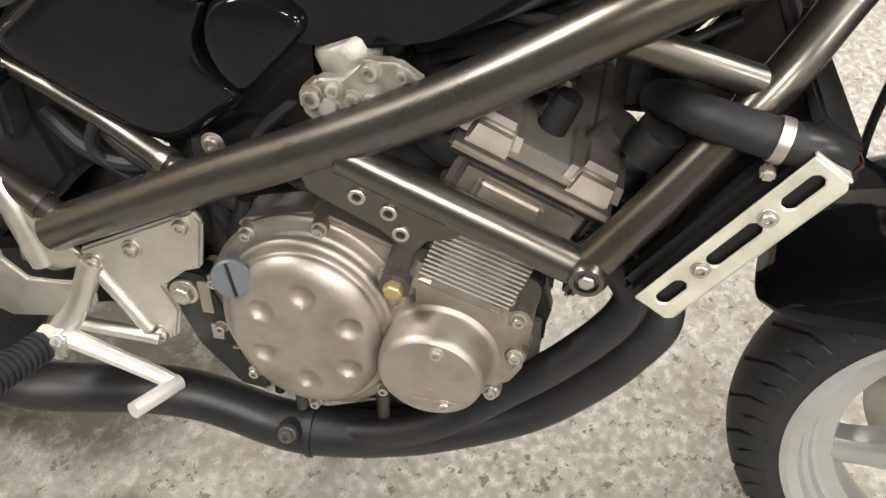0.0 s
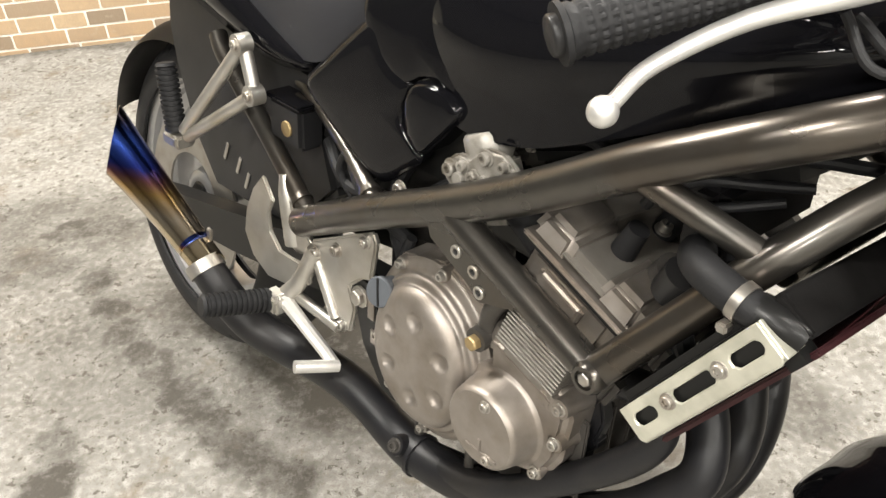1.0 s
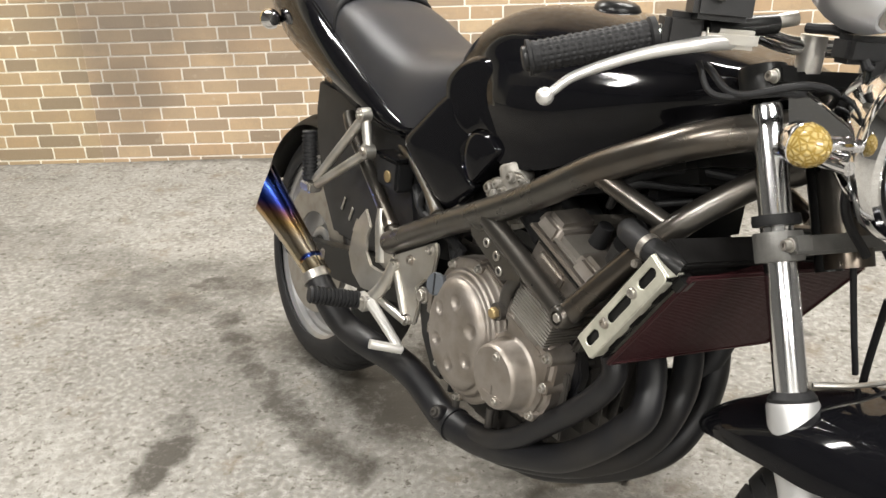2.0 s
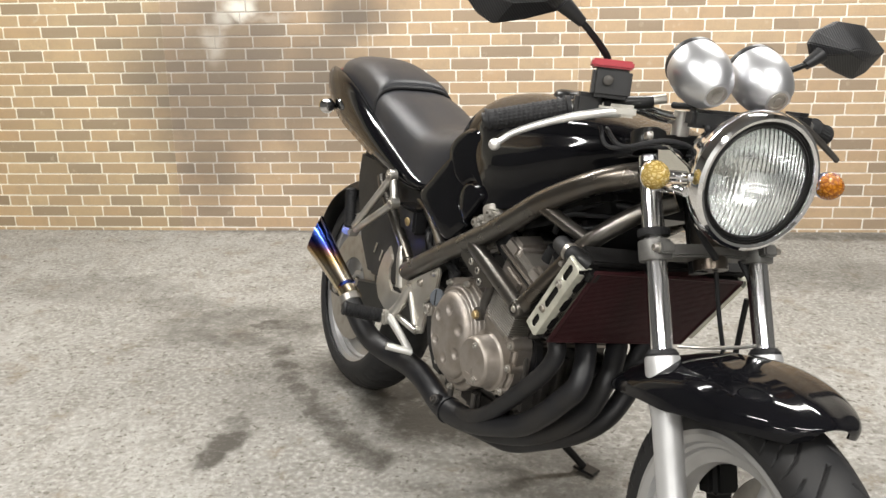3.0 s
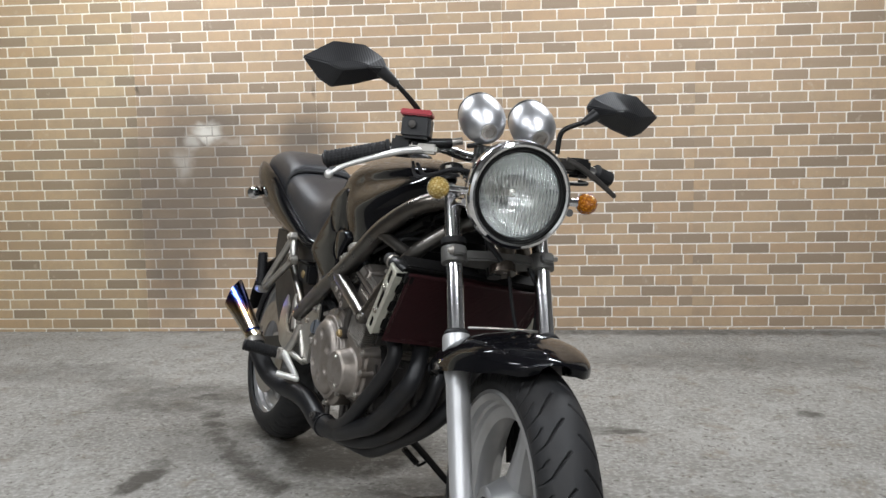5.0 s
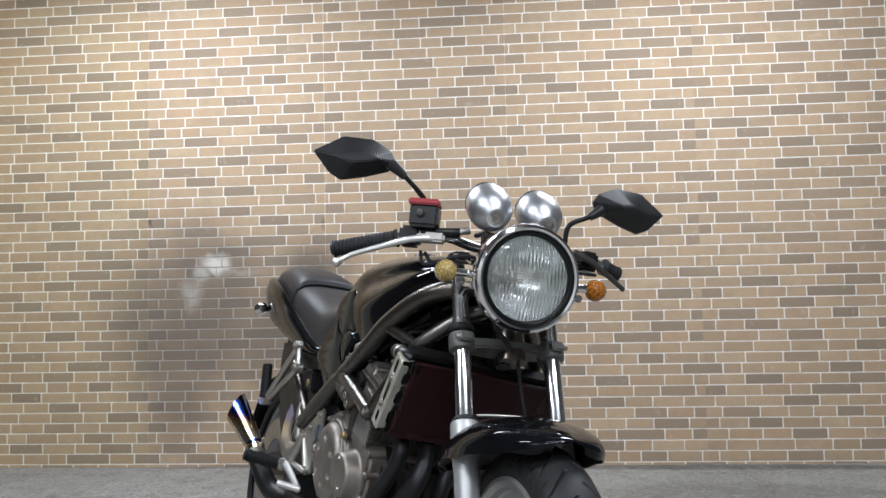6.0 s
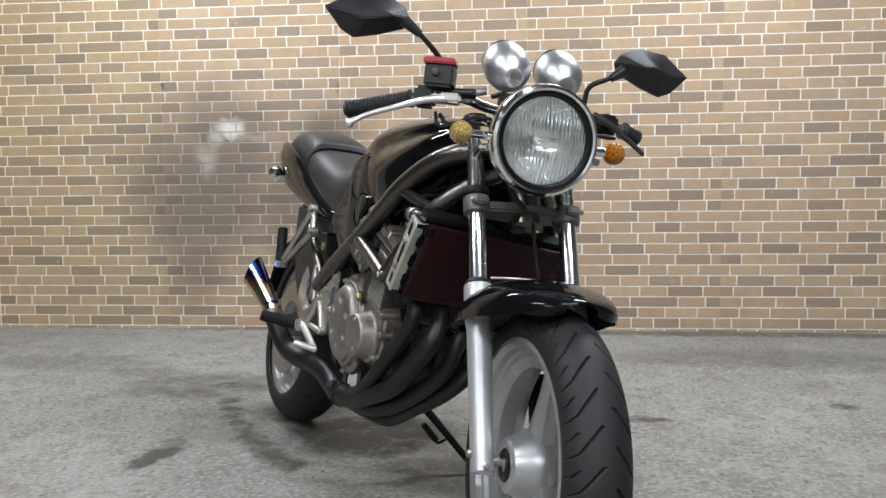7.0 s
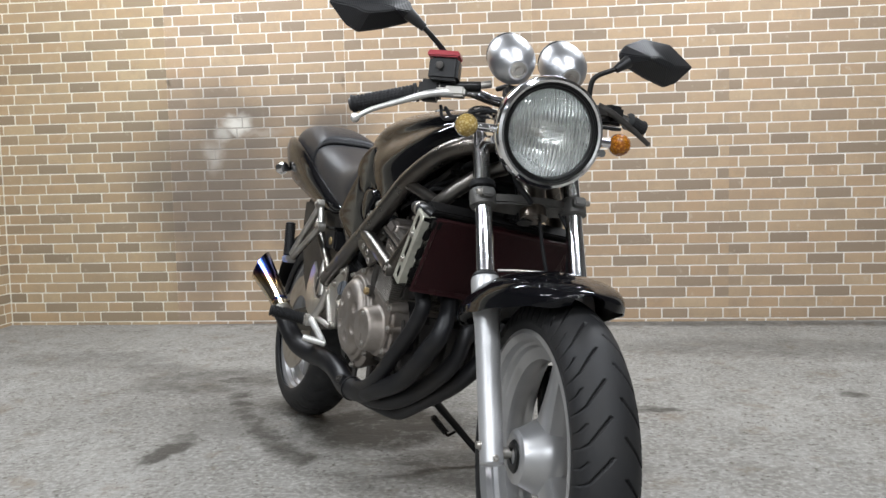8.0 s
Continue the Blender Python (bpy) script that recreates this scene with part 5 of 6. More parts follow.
indicator((-0.165, 0.150, 0.775), (0, 1, 0), AMBER, bike, "rear_turn_signal", "round chrome rear turn signal on a short stalk", False)


def pillow(poly, l_in, l_edge, l_top):
    """A softly domed panel with rounded corners; poly gives (forward, up)."""
    for _ in range(3):
        poly = [((1 - k) * p[0] + k * q[0], (1 - k) * p[1] + k * q[1]) for p, q in zip(poly, poly[1:] + poly[:1]) for k in (0.25, 0.75)]
    cf, cu = sum(p[0] for p in poly) / len(poly), sum(p[1] for p in poly) / len(poly)
    rings = []
    for s, l in [(0.97, l_in), (0.99, l_edge)] + [(s, l_top - (l_top - l_edge) * (0.82 * max(0, (s - 0.86) / 0.14) ** 2 + 0.18 * s * s)) for s in (1.0, 0.985, 0.965, 0.94, 0.90, 0.86, 0.7, 0.5, 0.3, 0.12)]:
        rings.append([(cf + (f - cf) * s, l, cu + (u - cu) * s) for f, u in poly])
    return loft(rings)


def side_panel(side):
    poly = [(0.428, 0.634), (0.470, 0.668), (0.520, 0.712), (0.560, 0.745), (0.578, 0.745), (0.588, 0.722), (0.606, 0.704), (0.640, 0.696), (0.634, 0.680), (0.624, 0.660), (0.626, 0.642), (0.640, 0.628), (0.658, 0.614), (0.654, 0.603), (0.634, 0.588), (0.604, 0.562), (0.576, 0.552), (0.522, 0.577), (0.466, 0.608)]
    p = part("side_panel", pillow(poly, side * 0.118, side * 0.134, side * 0.142), GLOSS_BLACK, bike, "gloss black side panel", 50)
    flank = [(0.548, 0.750), (0.566, 0.712), (0.596, 0.691), (0.622, 0.682), (0.640, 0.694), (0.660, 0.705), (0.690, 0.705), (0.716, 0.694), (0.716, 0.724), (0.699, 0.757), (0.690, 0.806), (0.640, 0.818), (0.590, 0.800), (0.556, 0.775)]
    part("tank_flank", pillow(flank, side * 0.105, side * 0.131, side * 0.141), GLOSS_BLACK, p, "", 50)
    poly2 = [(0.633, 0.668), (0.642, 0.694), (0.660, 0.705), (0.690, 0.706), (0.712, 0.699), (0.724, 0.688), (0.714, 0.672), (0.678, 0.634), (0.662, 0.616), (0.640, 0.638)]
    part("knee_panel", pillow(poly2, side * 0.105, side * 0.139, side * 0.150), GLOSS_BLACK, p, "", 50)
    part("panel_screw", bolt((0.624, side * 0.136, 0.562), (0, side, 0), 0.008, 0.006), STEEL, p)


both(side_panel)
part("thermostat_housing", box(0.975, 0, 0.655, 0.040, 0.190, 0.085, 0.012), MATT_BLACK, bike)
part("airbox", box(0.605, 0, 0.570, 0.150, 0.150, 0.170, 0.015), MATT_BLACK, bike, "black airbox between the frame tubes")
part("gearbox_rear", box(0.570, 0, 0.430, 0.090, 0.150, 0.130, 0.015), MATT_BLACK, bike)

# rear guard and swing arm
LAYOUT = 1
def hugger():
    bm = bmesh.new()
    rows = []
    for k in range(23):
        a = radians(20 + k * 6.6)
        row = []
        for j in range(11):
            s = -1 + 2 * j / 10
            r = 0.312 - 0.030 * abs(s) ** 3
            row.append(bm.verts.new((RA[0] + r * math.cos(a), s * 0.088, RA[2] + r * math.sin(a))))
        rows.append(row)
    skin(bm, rows, False, False)
    bmesh.ops.solidify(bm, geom=list(bm.faces), thickness=0.003)
    return bm


part("rear_hugger", hugger(), SATIN_BLACK, bike)
inner = plate([(0.400, 0.630), (0.160, 0.665), (0.020, 0.672), (0.010, 0.600), (0.020, 0.540), (0.060, 0.430), (0.120, 0.350), (0.34, 0.365), (0.45, 0.47)], -0.100, 0.100, 0.010)
part("inner_guard", inner, PLASTIC, bike, "black plastic inner rear guard")
for f, u in ((0.165, 0.432), (0.200, 0.420), (0.222, 0.402)):
    part("guard_slot", box(f, -0.1012, u, 0.007, 0.002, 0.034, 0.0008, Euler((0, radians(25), 0)).to_matrix().to_4x4()), BRIGHT_ALLOY, bike)


def swing_arm(side):
    bm = loft([[(f, side * l + dy, u + dz) for dy, dz in ((-0.016, -h), (0.016, -h), (0.016, h), (-0.016, h))] for f, l, u, h in ((0.57, 0.10, 0.375, 0.028), (0.40, 0.105, 0.350, 0.040), (0.20, 0.108, 0.310, 0.036), (0.0, 0.110, 0.275, 0.028), (-0.06, 0.110, 0.268, 0.020))])
    bevel(bm, 0.006, 2)
    part("swing_arm", bm, SATIN_BLACK, bike, "black swing arm")


both(swing_arm)
part("rear_axle", tube([(0, -0.135, 0.273), (0, 0.135, 0.273)], 0.011, 18), STEEL, bike)
part("axle_nut", disc(0.016, 0.012, (0, -0.127, 0.273), (0, -1, 0), 0.003, 6), STEEL, bike)
part("pivot_nut", disc(0.011, 0.010, (0.579, -0.160, 0.399), (0, -1, 0), 0.003, 6), STEEL, bike)
part("pivot_washer", disc(0.015, 0.004, (0.579, -0.158, 0.399), (0, -1, 0), 0.001, 28), STEEL, bike)
pivot = plate([(0.572, 0.430), (0.604, 0.425), (0.618, 0.385), (0.625, 0.330), (0.655, 0.290), (0.650, 0.268), (0.620, 0.272), (0.580, 0.325), (0.566, 0.370)], -0.158, -0.135, 0.004)
part("pivot_plate", pivot, SATIN_BLACK, bike)

# footrest hanger, pedal, pegs
hang = plate([(0.478, 0.436), (0.606, 0.505), (0.614, 0.492), (0.604, 0.436), (0.585, 0.428), (0.560, 0.405), (0.572, 0.375), (0.562, 0.335), (0.540, 0.328), (0.515, 0.385), (0.485, 0.415)], -0.164, -0.155, 0.003)
hg = part("footrest_hanger", hang, BRIGHT_ALLOY, bike, "machined alloy footrest hanger plate")
part("hanger_arm", tube([(0.490, -0.163, 0.425), (0.470, -0.175, 0.375), (0.448, -0.185, 0.342)], [0.013, 0.012, 0.014], 12), BRIGHT_ALLOY, hg)
part("hanger_arm", tube([(0.490, -0.163, 0.418), (0.535, -0.166, 0.345)], 0.008, 12), BRIGHT_ALLOY, hg)
part("hanger_arm", tube([(0.455, -0.178, 0.348), (0.545, -0.168, 0.335)], 0.008, 12), BRIGHT_ALLOY, hg)
for f, u in ((0.594, 0.487), (0.537, 0.449), (0.492, 0.424), (0.547, 0.340)):
    part("hanger_bolt", bolt((f, -0.164, u), (0, -1, 0), 0.0075, 0.006), STEEL, hg)
heel = plate([(0.362, 0.494), (0.335, 0.464), (0.315, 0.427), (0.306, 0.386), (0.325, 0.352), (0.362, 0.335), (0.425, 0.347), (0.464, 0.372), (0.468, 0.405), (0.452, 0.398), (0.420, 0.394), (0.394, 0.393), (0.374, 0.413), (0.372, 0.440), (0.384, 0.464)], -0.174, -0.168, 0.002)
part("heel_guard", moved(heel, Matrix.Translation((0.024, 0, 0.003))), BRIGHT_ALLOY, bike, "polished alloy heel guard")
part("brake_cylinder", tube([(0.405, -0.150, 0.500), (0.415, -0.152, 0.470), (0.430, -0.155, 0.405)], [0.008, 0.014, 0.014], 16), BRIGHT_ALLOY, bike)
part("cylinder_bracket", plate([(0.415, 0.470), (0.430, 0.475), (0.470, 0.430), (0.485, 0.415), (0.440, 0.395), (0.405, 0.405)], -0.160, -0.150, 0.003), BRIGHT_ALLOY, bike)
pedal = tube([(0.450, -0.192, 0.344), (0.500, -0.192, 0.325), (0.548, -0.190, 0.303), (0.566, -0.190, 0.292)], [0.011, 0.0095, 0.009, 0.0085], 10)
pd = part("brake_pedal", pedal, LEVER_ALLOY, bike, "bare alloy brake pedal")
part("pedal_tip", tube([(0.566, -0.186, 0.294), (0.558, -0.208, 0.299), (0.545, -0.240, 0.306)], [0.0085, 0.0085, 0.0085], 14), LEVER_ALLOY, pd)


def ribbed_peg(a, b, r, name, label, parent):
    a, b = Vector(a), Vector(b)
    ln = (b - a).length
    prof = [(0, 0), (r * 0.8, 0), (r, 0.004)]
    n = 12
    for k in range(n):
        h = 0.006 + (ln - 0.012) * k / n
        st = (ln - 0.012) / n
        prof += [(r, h), (r, h + st * 0.5), (r * 0.84, h + st * 0.55), (r * 0.84, h + st * 0.95)]
    prof += [(r, ln - 0.004), (r * 0.8, ln), (0, ln)]
    return part(name, lathe(prof, a, b - a, 24), SOFT_RUBBER, parent, label)


def pegs(side):
    pg = ribbed_peg((0.440, side * 0.205, 0.340), (0.420, side * 0.298, 0.358), 0.0165, "footpeg", "ribbed rubber footpeg on an alloy clevis", bike)
    part("clevis", box(0.446, side * 0.200, 0.339, 0.034, 0.026, 0.030, 0.005), BRIGHT_ALLOY, pg)
    part("clevis_pin", bolt((0.455, side * 0.206, 0.348), (0.5, side, 0.6), 0.006, 0.004), STEEL, pg)
    rp = ribbed_peg((0.185, side * 0.190, 0.494), (0.165, side * 0.186, 0.592), 0.0155, "passenger_footpeg", "folded ribbed rubber passenger footpeg", bike)
    part("peg_base", box(0.186, side * 0.188, 0.484, 0.042, 0.032, 0.020, 0.004), BRIGHT_ALLOY, rp)
    for a, b in (((0.200, 0.185, 0.500), (0.322, 0.150, 0.655)), ((0.205, 0.183, 0.492), (0.345, 0.152, 0.592)), ((0.322, 0.150, 0.655), (0.345, 0.152, 0.592))):
        part("peg_stay", tube([(a[0], side * a[1], a[2]), (b[0], side * b[1], b[2])], 0.0095, 14), BRIGHT_ALLOY, rp)
    for f, u in ((0.322, 0.655), (0.345, 0.592)):
        part("stay_boss", tube([(f, side * 0.143, u), (f, side * 0.163, u)], 0.014, 20), BRIGHT_ALLOY, rp)
        part("stay_bolt", bolt((f, side * 0.163, u), (0, side, 0), 0.007, 0.004), STEEL, rp)


both(pegs)

# ---- exhaust ----
HEADERS = [
    [(0.945, -0.125, 0.478), (0.978, -0.122, 0.482), (1.000, -0.124, 0.457), (0.998, -0.128, 0.433), (0.980, -0.132, 0.402), (0.944, -0.138, 0.360), (0.899, -0.143, 0.315), (0.850, -0.147, 0.268), (0.790, -0.150, 0.230), (0.700, -0.150, 0.206)],
    [(0.945, -0.042, 0.478), (1.005, -0.058, 0.460), (1.036, -0.088, 0.402), (1.012, -0.105, 0.357), (0.974, -0.115, 0.312), (0.923, -0.125, 0.269), (0.852, -0.138, 0.238), (0.780, -0.145, 0.213), (0.690, -0.149, 0.204)],
    [(0.945, 0.042, 0.478), (1.000, 0.030, 0.470), (1.030, 0.005, 0.425), (1.037, -0.018, 0.385), (1.017, -0.025, 0.330), (0.978, -0.050, 0.283), (0.909, -0.080, 0.237), (0.825, -0.102, 0.203), (0.760, -0.128, 0.197), (0.690, -0.146, 0.203)],
    [(0.945, 0.125, 0.478), (0.990, 0.112, 0.464), (1.016, 0.095, 0.420), (1.028, 0.070, 0.370), (1.022, 0.036, 0.316), (0.986, 0.000, 0.268), (0.920, -0.038, 0.224), (0.818, -0.060, 0.174), (0.745, -0.104, 0.182), (0.690, -0.145, 0.203)]]
for pts in HEADERS:
    hd = part("header_pipe", tube(pts, 0.0175 if pts[0][1] < -0.1 else 0.0222, 22, 8), MATT_BLACK, bike, "matt black exhaust header pipe")
    f, l, u = pts[0]
    part("port_flange", box(f + 0.006, l, u, 0.012, 0.062, 0.044, 0.006, Euler((0, radians(25), 0)).to_matrix().to_4x4()), DARK_ALLOY, hd)
col = tube([(0.830, -0.138, 0.229), (0.760, -0.144, 0.210), (0.685, -0.148, 0.203), (0.640, -0.148, 0.208), (0.603, -0.150, 0.222), (0.562, -0.155, 0.237), (0.510, -0.165, 0.246), (0.445, -0.180, 0.248), (0.395, -0.198, 0.260), (0.365, -0.213, 0.284), (0.340, -0.226, 0.318), (0.318, -0.234, 0.345)],
           [0.022, 0.026, 0.0280, 0.0275, 0.0270, 0.0272, 0.0272, 0.0268, 0.0266, 0.0262, 0.0252, 0.0245], 28)
cl = part("exhaust_collector", col, MATT_BLACK, bike, "matt black exhaust collector pipe")
part("collector_seam", tube([(0.694, -0.1478, 0.2030), (0.688, -0.1480, 0.2030)], [0.0305, 0.0305], 28, n=2), MATT_BLACK, cl)
part("collector_bolt", bolt((0.672, -0.176, 0.224), (0.1, -1, 0.45), 0.0075, 0.006), DARK_ALLOY, cl)
part("bolt_boss", tube([(0.672, -0.152, 0.210), (0.672, -0.176, 0.224)], [0.018, 0.013], 20), MATT_BLACK, cl)
part("pipe_clamp", tube([(0.325, -0.233, 0.338), (0.312, -0.2345, 0.350)], [0.0275, 0.0275], 24, n=2), STEEL, cl)


def silencer():
    """A slash-cut megaphone: it widens towards the rear, longest on the inner side, open inside."""
    a, b = Vector((0.325, -0.222, 0.333)), Vector((0.066, -0.243, 0.438))
    d = (b - a).normalized()
    u = Vector((0, 1, 0))
    u = (u - d * u.dot(d)).normalized()
    v = d.cross(u)
    bm = bmesh.new()
    n = 40
    ln = (b - a).length
    rings = []
    prof = [(0.0, 0.0235), (0.03, 0.0240), (0.10, 0.0245), (0.35, 0.028), (0.7, 0.034), (1.0, 0.040)]
    for t, r in prof + [(1.0, 0.0375), (0.75, 0.032), (0.55, 0.028)]:
        ring = []
        for k in range(n):
            an = 2 * math.pi * k / n
            cut = (0.056 * math.cos(an)) * max(0, t - 0.45) / 0.55
            ring.append(bm.verts.new(a + d * (ln * t + cut) + (u * math.cos(an) + v * math.sin(an)) * r))
        rings.append(ring)
    skin(bm, rings, True)
    return bm


LAYOUT = 0
sil = part("silencer", silencer(), TITANIUM, bike, "heat-tinted titanium slash-cut silencer, blue at the tip")
part("silencer_seam", tube([(0.292, -0.2247, 0.3485), (0.286, -0.2252, 0.3513)], [0.0262, 0.0262], 28, n=2), TITANIUM, sil)
part("spring_hook", box(0.302, -0.210, 0.370, 0.012, 0.006, 0.020, 0.002), STEEL, sil)

LAYOUT = 1
# ---- radiator ----
RN = Vector((0.84, 0, -0.545)).normalized()
RD = Vector((0.545, 0, 0.84)).normalized()
RC = Vector((1.058, 0, 0.580))
RM = Matrix.Translation(RC) @ Matrix((RN, Vector((0, 1, 0)), RD)).transposed().to_4x4()
rad = part("radiator", moved(box(0, 0, 0, 0.030, 0.340, 0.190, 0.006), RM), CORE, bike, "black radiator behind a dark red mesh guard")
mesh_bm = bmesh.new()
nx, nz = 96, 52
for i in range(nx):
    y = -0.165 + 0.33 * i / (nx - 1)
    box(0.0255, y, 0, 0.0012, 0.0017, 0.178, 0, bm=mesh_bm)
for j in range(nz):
    z = -0.088 + 0.176 * j / (nz - 1)
    box(0.0268, 0, z, 0.0012, 0.33, 0.0017, 0, bm=mesh_bm)
part("mesh_guard", moved(mesh_bm, RM), RED_MESH, rad, "dark red metal mesh")
for z in (-0.092, 0.092):
    part("mesh_border", moved(box(0.026, 0, z, 0.006, 0.345, 0.007, 0.002), RM), RED_MESH, rad)
for y in (-0.171, 0.171):
    part("mesh_border", moved(box(0.026, y, 0, 0.006, 0.007, 0.190, 0.002), RM), RED_MESH, rad)
    part("side_tank", moved(box(-0.004, y * 1.03, 0, 0.045, 0.030, 0.195, 0.008), RM), SATIN_BLACK, rad)
part("top_strip", moved(box(-0.005, 0.0, 0.100, 0.040, 0.36, 0.012, 0.003), RM), CORE, rad)


def slot(cx, cz, w, h):
    return [(cx + sx * (w / 2) , cz + sz * (h / 2 - (0.004 if abs(sx) == 1 else 0))) for sx, sz in ((-1, -1), (-0.4, -1.0), (0.4, -1.0), (1, -1), (1, 1), (0.4, 1.0), (-0.4, 1.0), (-1, 1))]


def rad_guard(side):
    l = side * 0.198
    poly = [(-0.017, -0.088), (0.014, -0.088), (0.019, -0.083), (0.019, 0.083), (0.014, 0.088), (-0.017, 0.088)]
    bm = plate([(-x, z) for x, z in poly], 0, side * 0.003, 0.001, 1, [slot(0.001, c, 0.0125, h) for c, h in ((-0.064, 0.028), (0.0, 0.050), (0.063, 0.034))])
    moved(bm, Matrix.Scale(-1, 4, (1, 0, 0)))
    g = part("radiator_side_guard", moved(bm, RM @ Matrix.Translation((0, l, 0))), CREAM_ALLOY, rad, "pale alloy slotted radiator side guard")
    lip = plate([(-0.0215, -0.082), (0.0195, -0.082), (0.0195, 0.072), (-0.0215, 0.080)], 0, 0.003, 0.001, 1, [slot(0.0, c, 0.014, h) for c, h in ((-0.052, 0.030), (-0.002, 0.030), (0.046, 0.026))])
    part("guard_lip", moved(lip, RM @ Matrix.Translation((0.0185, l - side * 0.0185, 0)) @ Matrix.Rotation(radians(90), 4, "Z")), CREAM_ALLOY, g)
    part("guard_top", moved(box(0.0, l - side * 0.012, 0.0885, 0.034, 0.026, 0.003, 0.001, segs=1), RM), CREAM_ALLOY, g)
    part("guard_back", moved(box(-0.002, l - side * 0.004, 0, 0.026, 0.003, 0.165, 0.001, segs=1), RM), SATIN_BLACK, g)
    for z in (-0.032, 0.033):
        part("guard_screw", moved(bolt((-0.002, l + side * 0.003, z), (0, side, 0), 0.0058, 0.004), RM), STEEL, g)


both(rad_guard)


def ribbed_hose(pts, r):
    """A rubber hose with fine rings moulded along it."""
    line = curve_points(pts, 14)
    return tube([tuple(q) for q in line], [r + (0.00025 if k % 2 else -0.0002) for k in range(len(line))], 22, 1)


hs = part("coolant_hose", ribbed_hose([(0.990, -0.110, 0.642), (1.002, -0.138, 0.656), (1.016, -0.160, 0.662), (1.038, -0.176, 0.665), (1.070, -0.183, 0.662), (1.092, -0.181, 0.657)], 0.0152), SOFT_RUBBER, bike, "thick black rubber coolant hose")
part("hose_clamp", tube([(1.066, -0.1824, 0.6627), (1.0745, -0.1830, 0.6610)], [0.0168, 0.0168], 24, n=2), STEEL, hs, "bright steel hose clamp")
part("clamp_screw", box(1.066, -0.194, 0.642, 0.010, 0.012, 0.009, 0.002), STEEL, hs)
part("radiator_elbow", tube([(1.080, -0.182, 0.660), (1.098, -0.178, 0.655), (1.112, -0.170, 0.648)], [0.0158, 0.0175, 0.0190], 20), SATIN_BLACK, bike)
part("radiator_corner_tank", moved(box(0, 0, 0, 0.052, 0.048, 0.046, 0.014, segs=4), RM @ Matrix.Translation((0.002, -0.170, 0.078))), SATIN_BLACK, bike)
part("lower_hose", tube([(1.02, 0.10, 0.50), (1.00, 0.08, 0.42), (0.93, 0.05, 0.38)], 0.016, 16), SOFT_RUBBER, bike)
part("horn_bracket", box(1.115, 0.03, 0.67, 0.03, 0.08, 0.03, 0.006), SATIN_BLACK, bike)

LAYOUT = 0
# ---- cables and hoses ----
CABLES = [
    ([(1.04, -0.09, 0.70), (0.99, -0.12, 0.682), (0.965, -0.135, 0.690), (0.985, -0.13, 0.706), (1.02, -0.11, 0.712), (1.06, -0.09, 0.72)], 0.0045, False),
    ([(0.80, -0.12, 0.70), (0.88, -0.135, 0.70), (0.95, -0.13, 0.69), (1.00, -0.10, 0.66), (1.01, -0.09, 0.60)], 0.006, False),
    ([(1.02, -0.10, 0.63), (1.00, -0.13, 0.60), (1.01, -0.135, 0.56), (1.03, -0.12, 0.53)], 0.010, False),
    ([(0.56, -0.12, 0.60), (0.52, -0.135, 0.57), (0.50, -0.135, 0.53), (0.53, -0.13, 0.50)], 0.006, False),
    ([(0.50, -0.12, 0.55), (0.55, -0.14, 0.53), (0.60, -0.14, 0.51), (0.64, -0.13, 0.49)], 0.009, False),
    ([(1.150, -0.085, 0.934), (1.200, -0.070, 0.930), (1.225, -0.050, 0.870), (1.235, -0.060, 0.760), (1.245, -0.02, 0.700)], 0.0055, True),
    ([(1.120, -0.185, 0.885), (1.165, -0.175, 0.862), (1.205, -0.120, 0.880), (1.180, -0.05, 0.860), (1.09, -0.03, 0.80)], 0.0042, True),
    ([(1.118, -0.195, 0.888), (1.150, -0.190, 0.858), (1.190, -0.130, 0.868), (1.170, -0.07, 0.850), (1.05, -0.09, 0.79)], 0.0036, True),
    ([(1.118, 0.195, 0.888), (1.185, 0.180, 0.880), (1.215, 0.090, 0.870), (1.16, 0.04, 0.84)], 0.004, True),
    ([(1.20, 0.060, 0.69), (1.245, 0.085, 0.62), (1.27, 0.095, 0.54), (1.30, 0.100, 0.45), (1.37, 0.105, 0.34)], 0.005, True),
    ([(1.222, 0.080, 0.365), (1.205, 0.086, 0.44), (1.195, 0.092, 0.52), (1.200, 0.090, 0.62)], 0.005, True),
    ([(1.195, 0.015, 0.69), (1.21, 0.03, 0.60), (1.215, 0.05, 0.53)], 0.004, True),
    ([(1.06, -0.08, 0.775), (0.98, -0.11, 0.735), (0.90, -0.12, 0.705), (0.83, -0.11, 0.69)], 0.008, False),
    ([(1.09, -0.05, 0.74), (1.02, -0.10, 0.735), (0.96, -0.13, 0.70), (0.93, -0.12, 0.66)], 0.006, False),
    ([(0.60, -0.12, 0.53), (0.54, -0.13, 0.515), (0.49, -0.125, 0.52), (0.44, -0.11, 0.545)], 0.009, False),
    ([(0.70, -0.10, 0.60), (0.66, -0.13, 0.56), (0.70, -0.14, 0.53), (0.76, -0.13, 0.52)], 0.006, False),
    ([(0.645, -0.135, 0.50), (0.630, -0.140, 0.44), (0.632, -0.14, 0.38), (0.640, -0.135, 0.33)], 0.007, False),
    ([(0.62, -0.10, 0.60), (0.60, -0.12, 0.56), (0.61, -0.13, 0.50), (0.625, -0.12, 0.45)], 0.010, False),
]
for pts, r, st in CABLES:
    bm = tube(pts, r, 10, 8)
    part("cable", moved(bm, STEER) if st else bm, SOFT_RUBBER, bike)

LAYOUT = 0
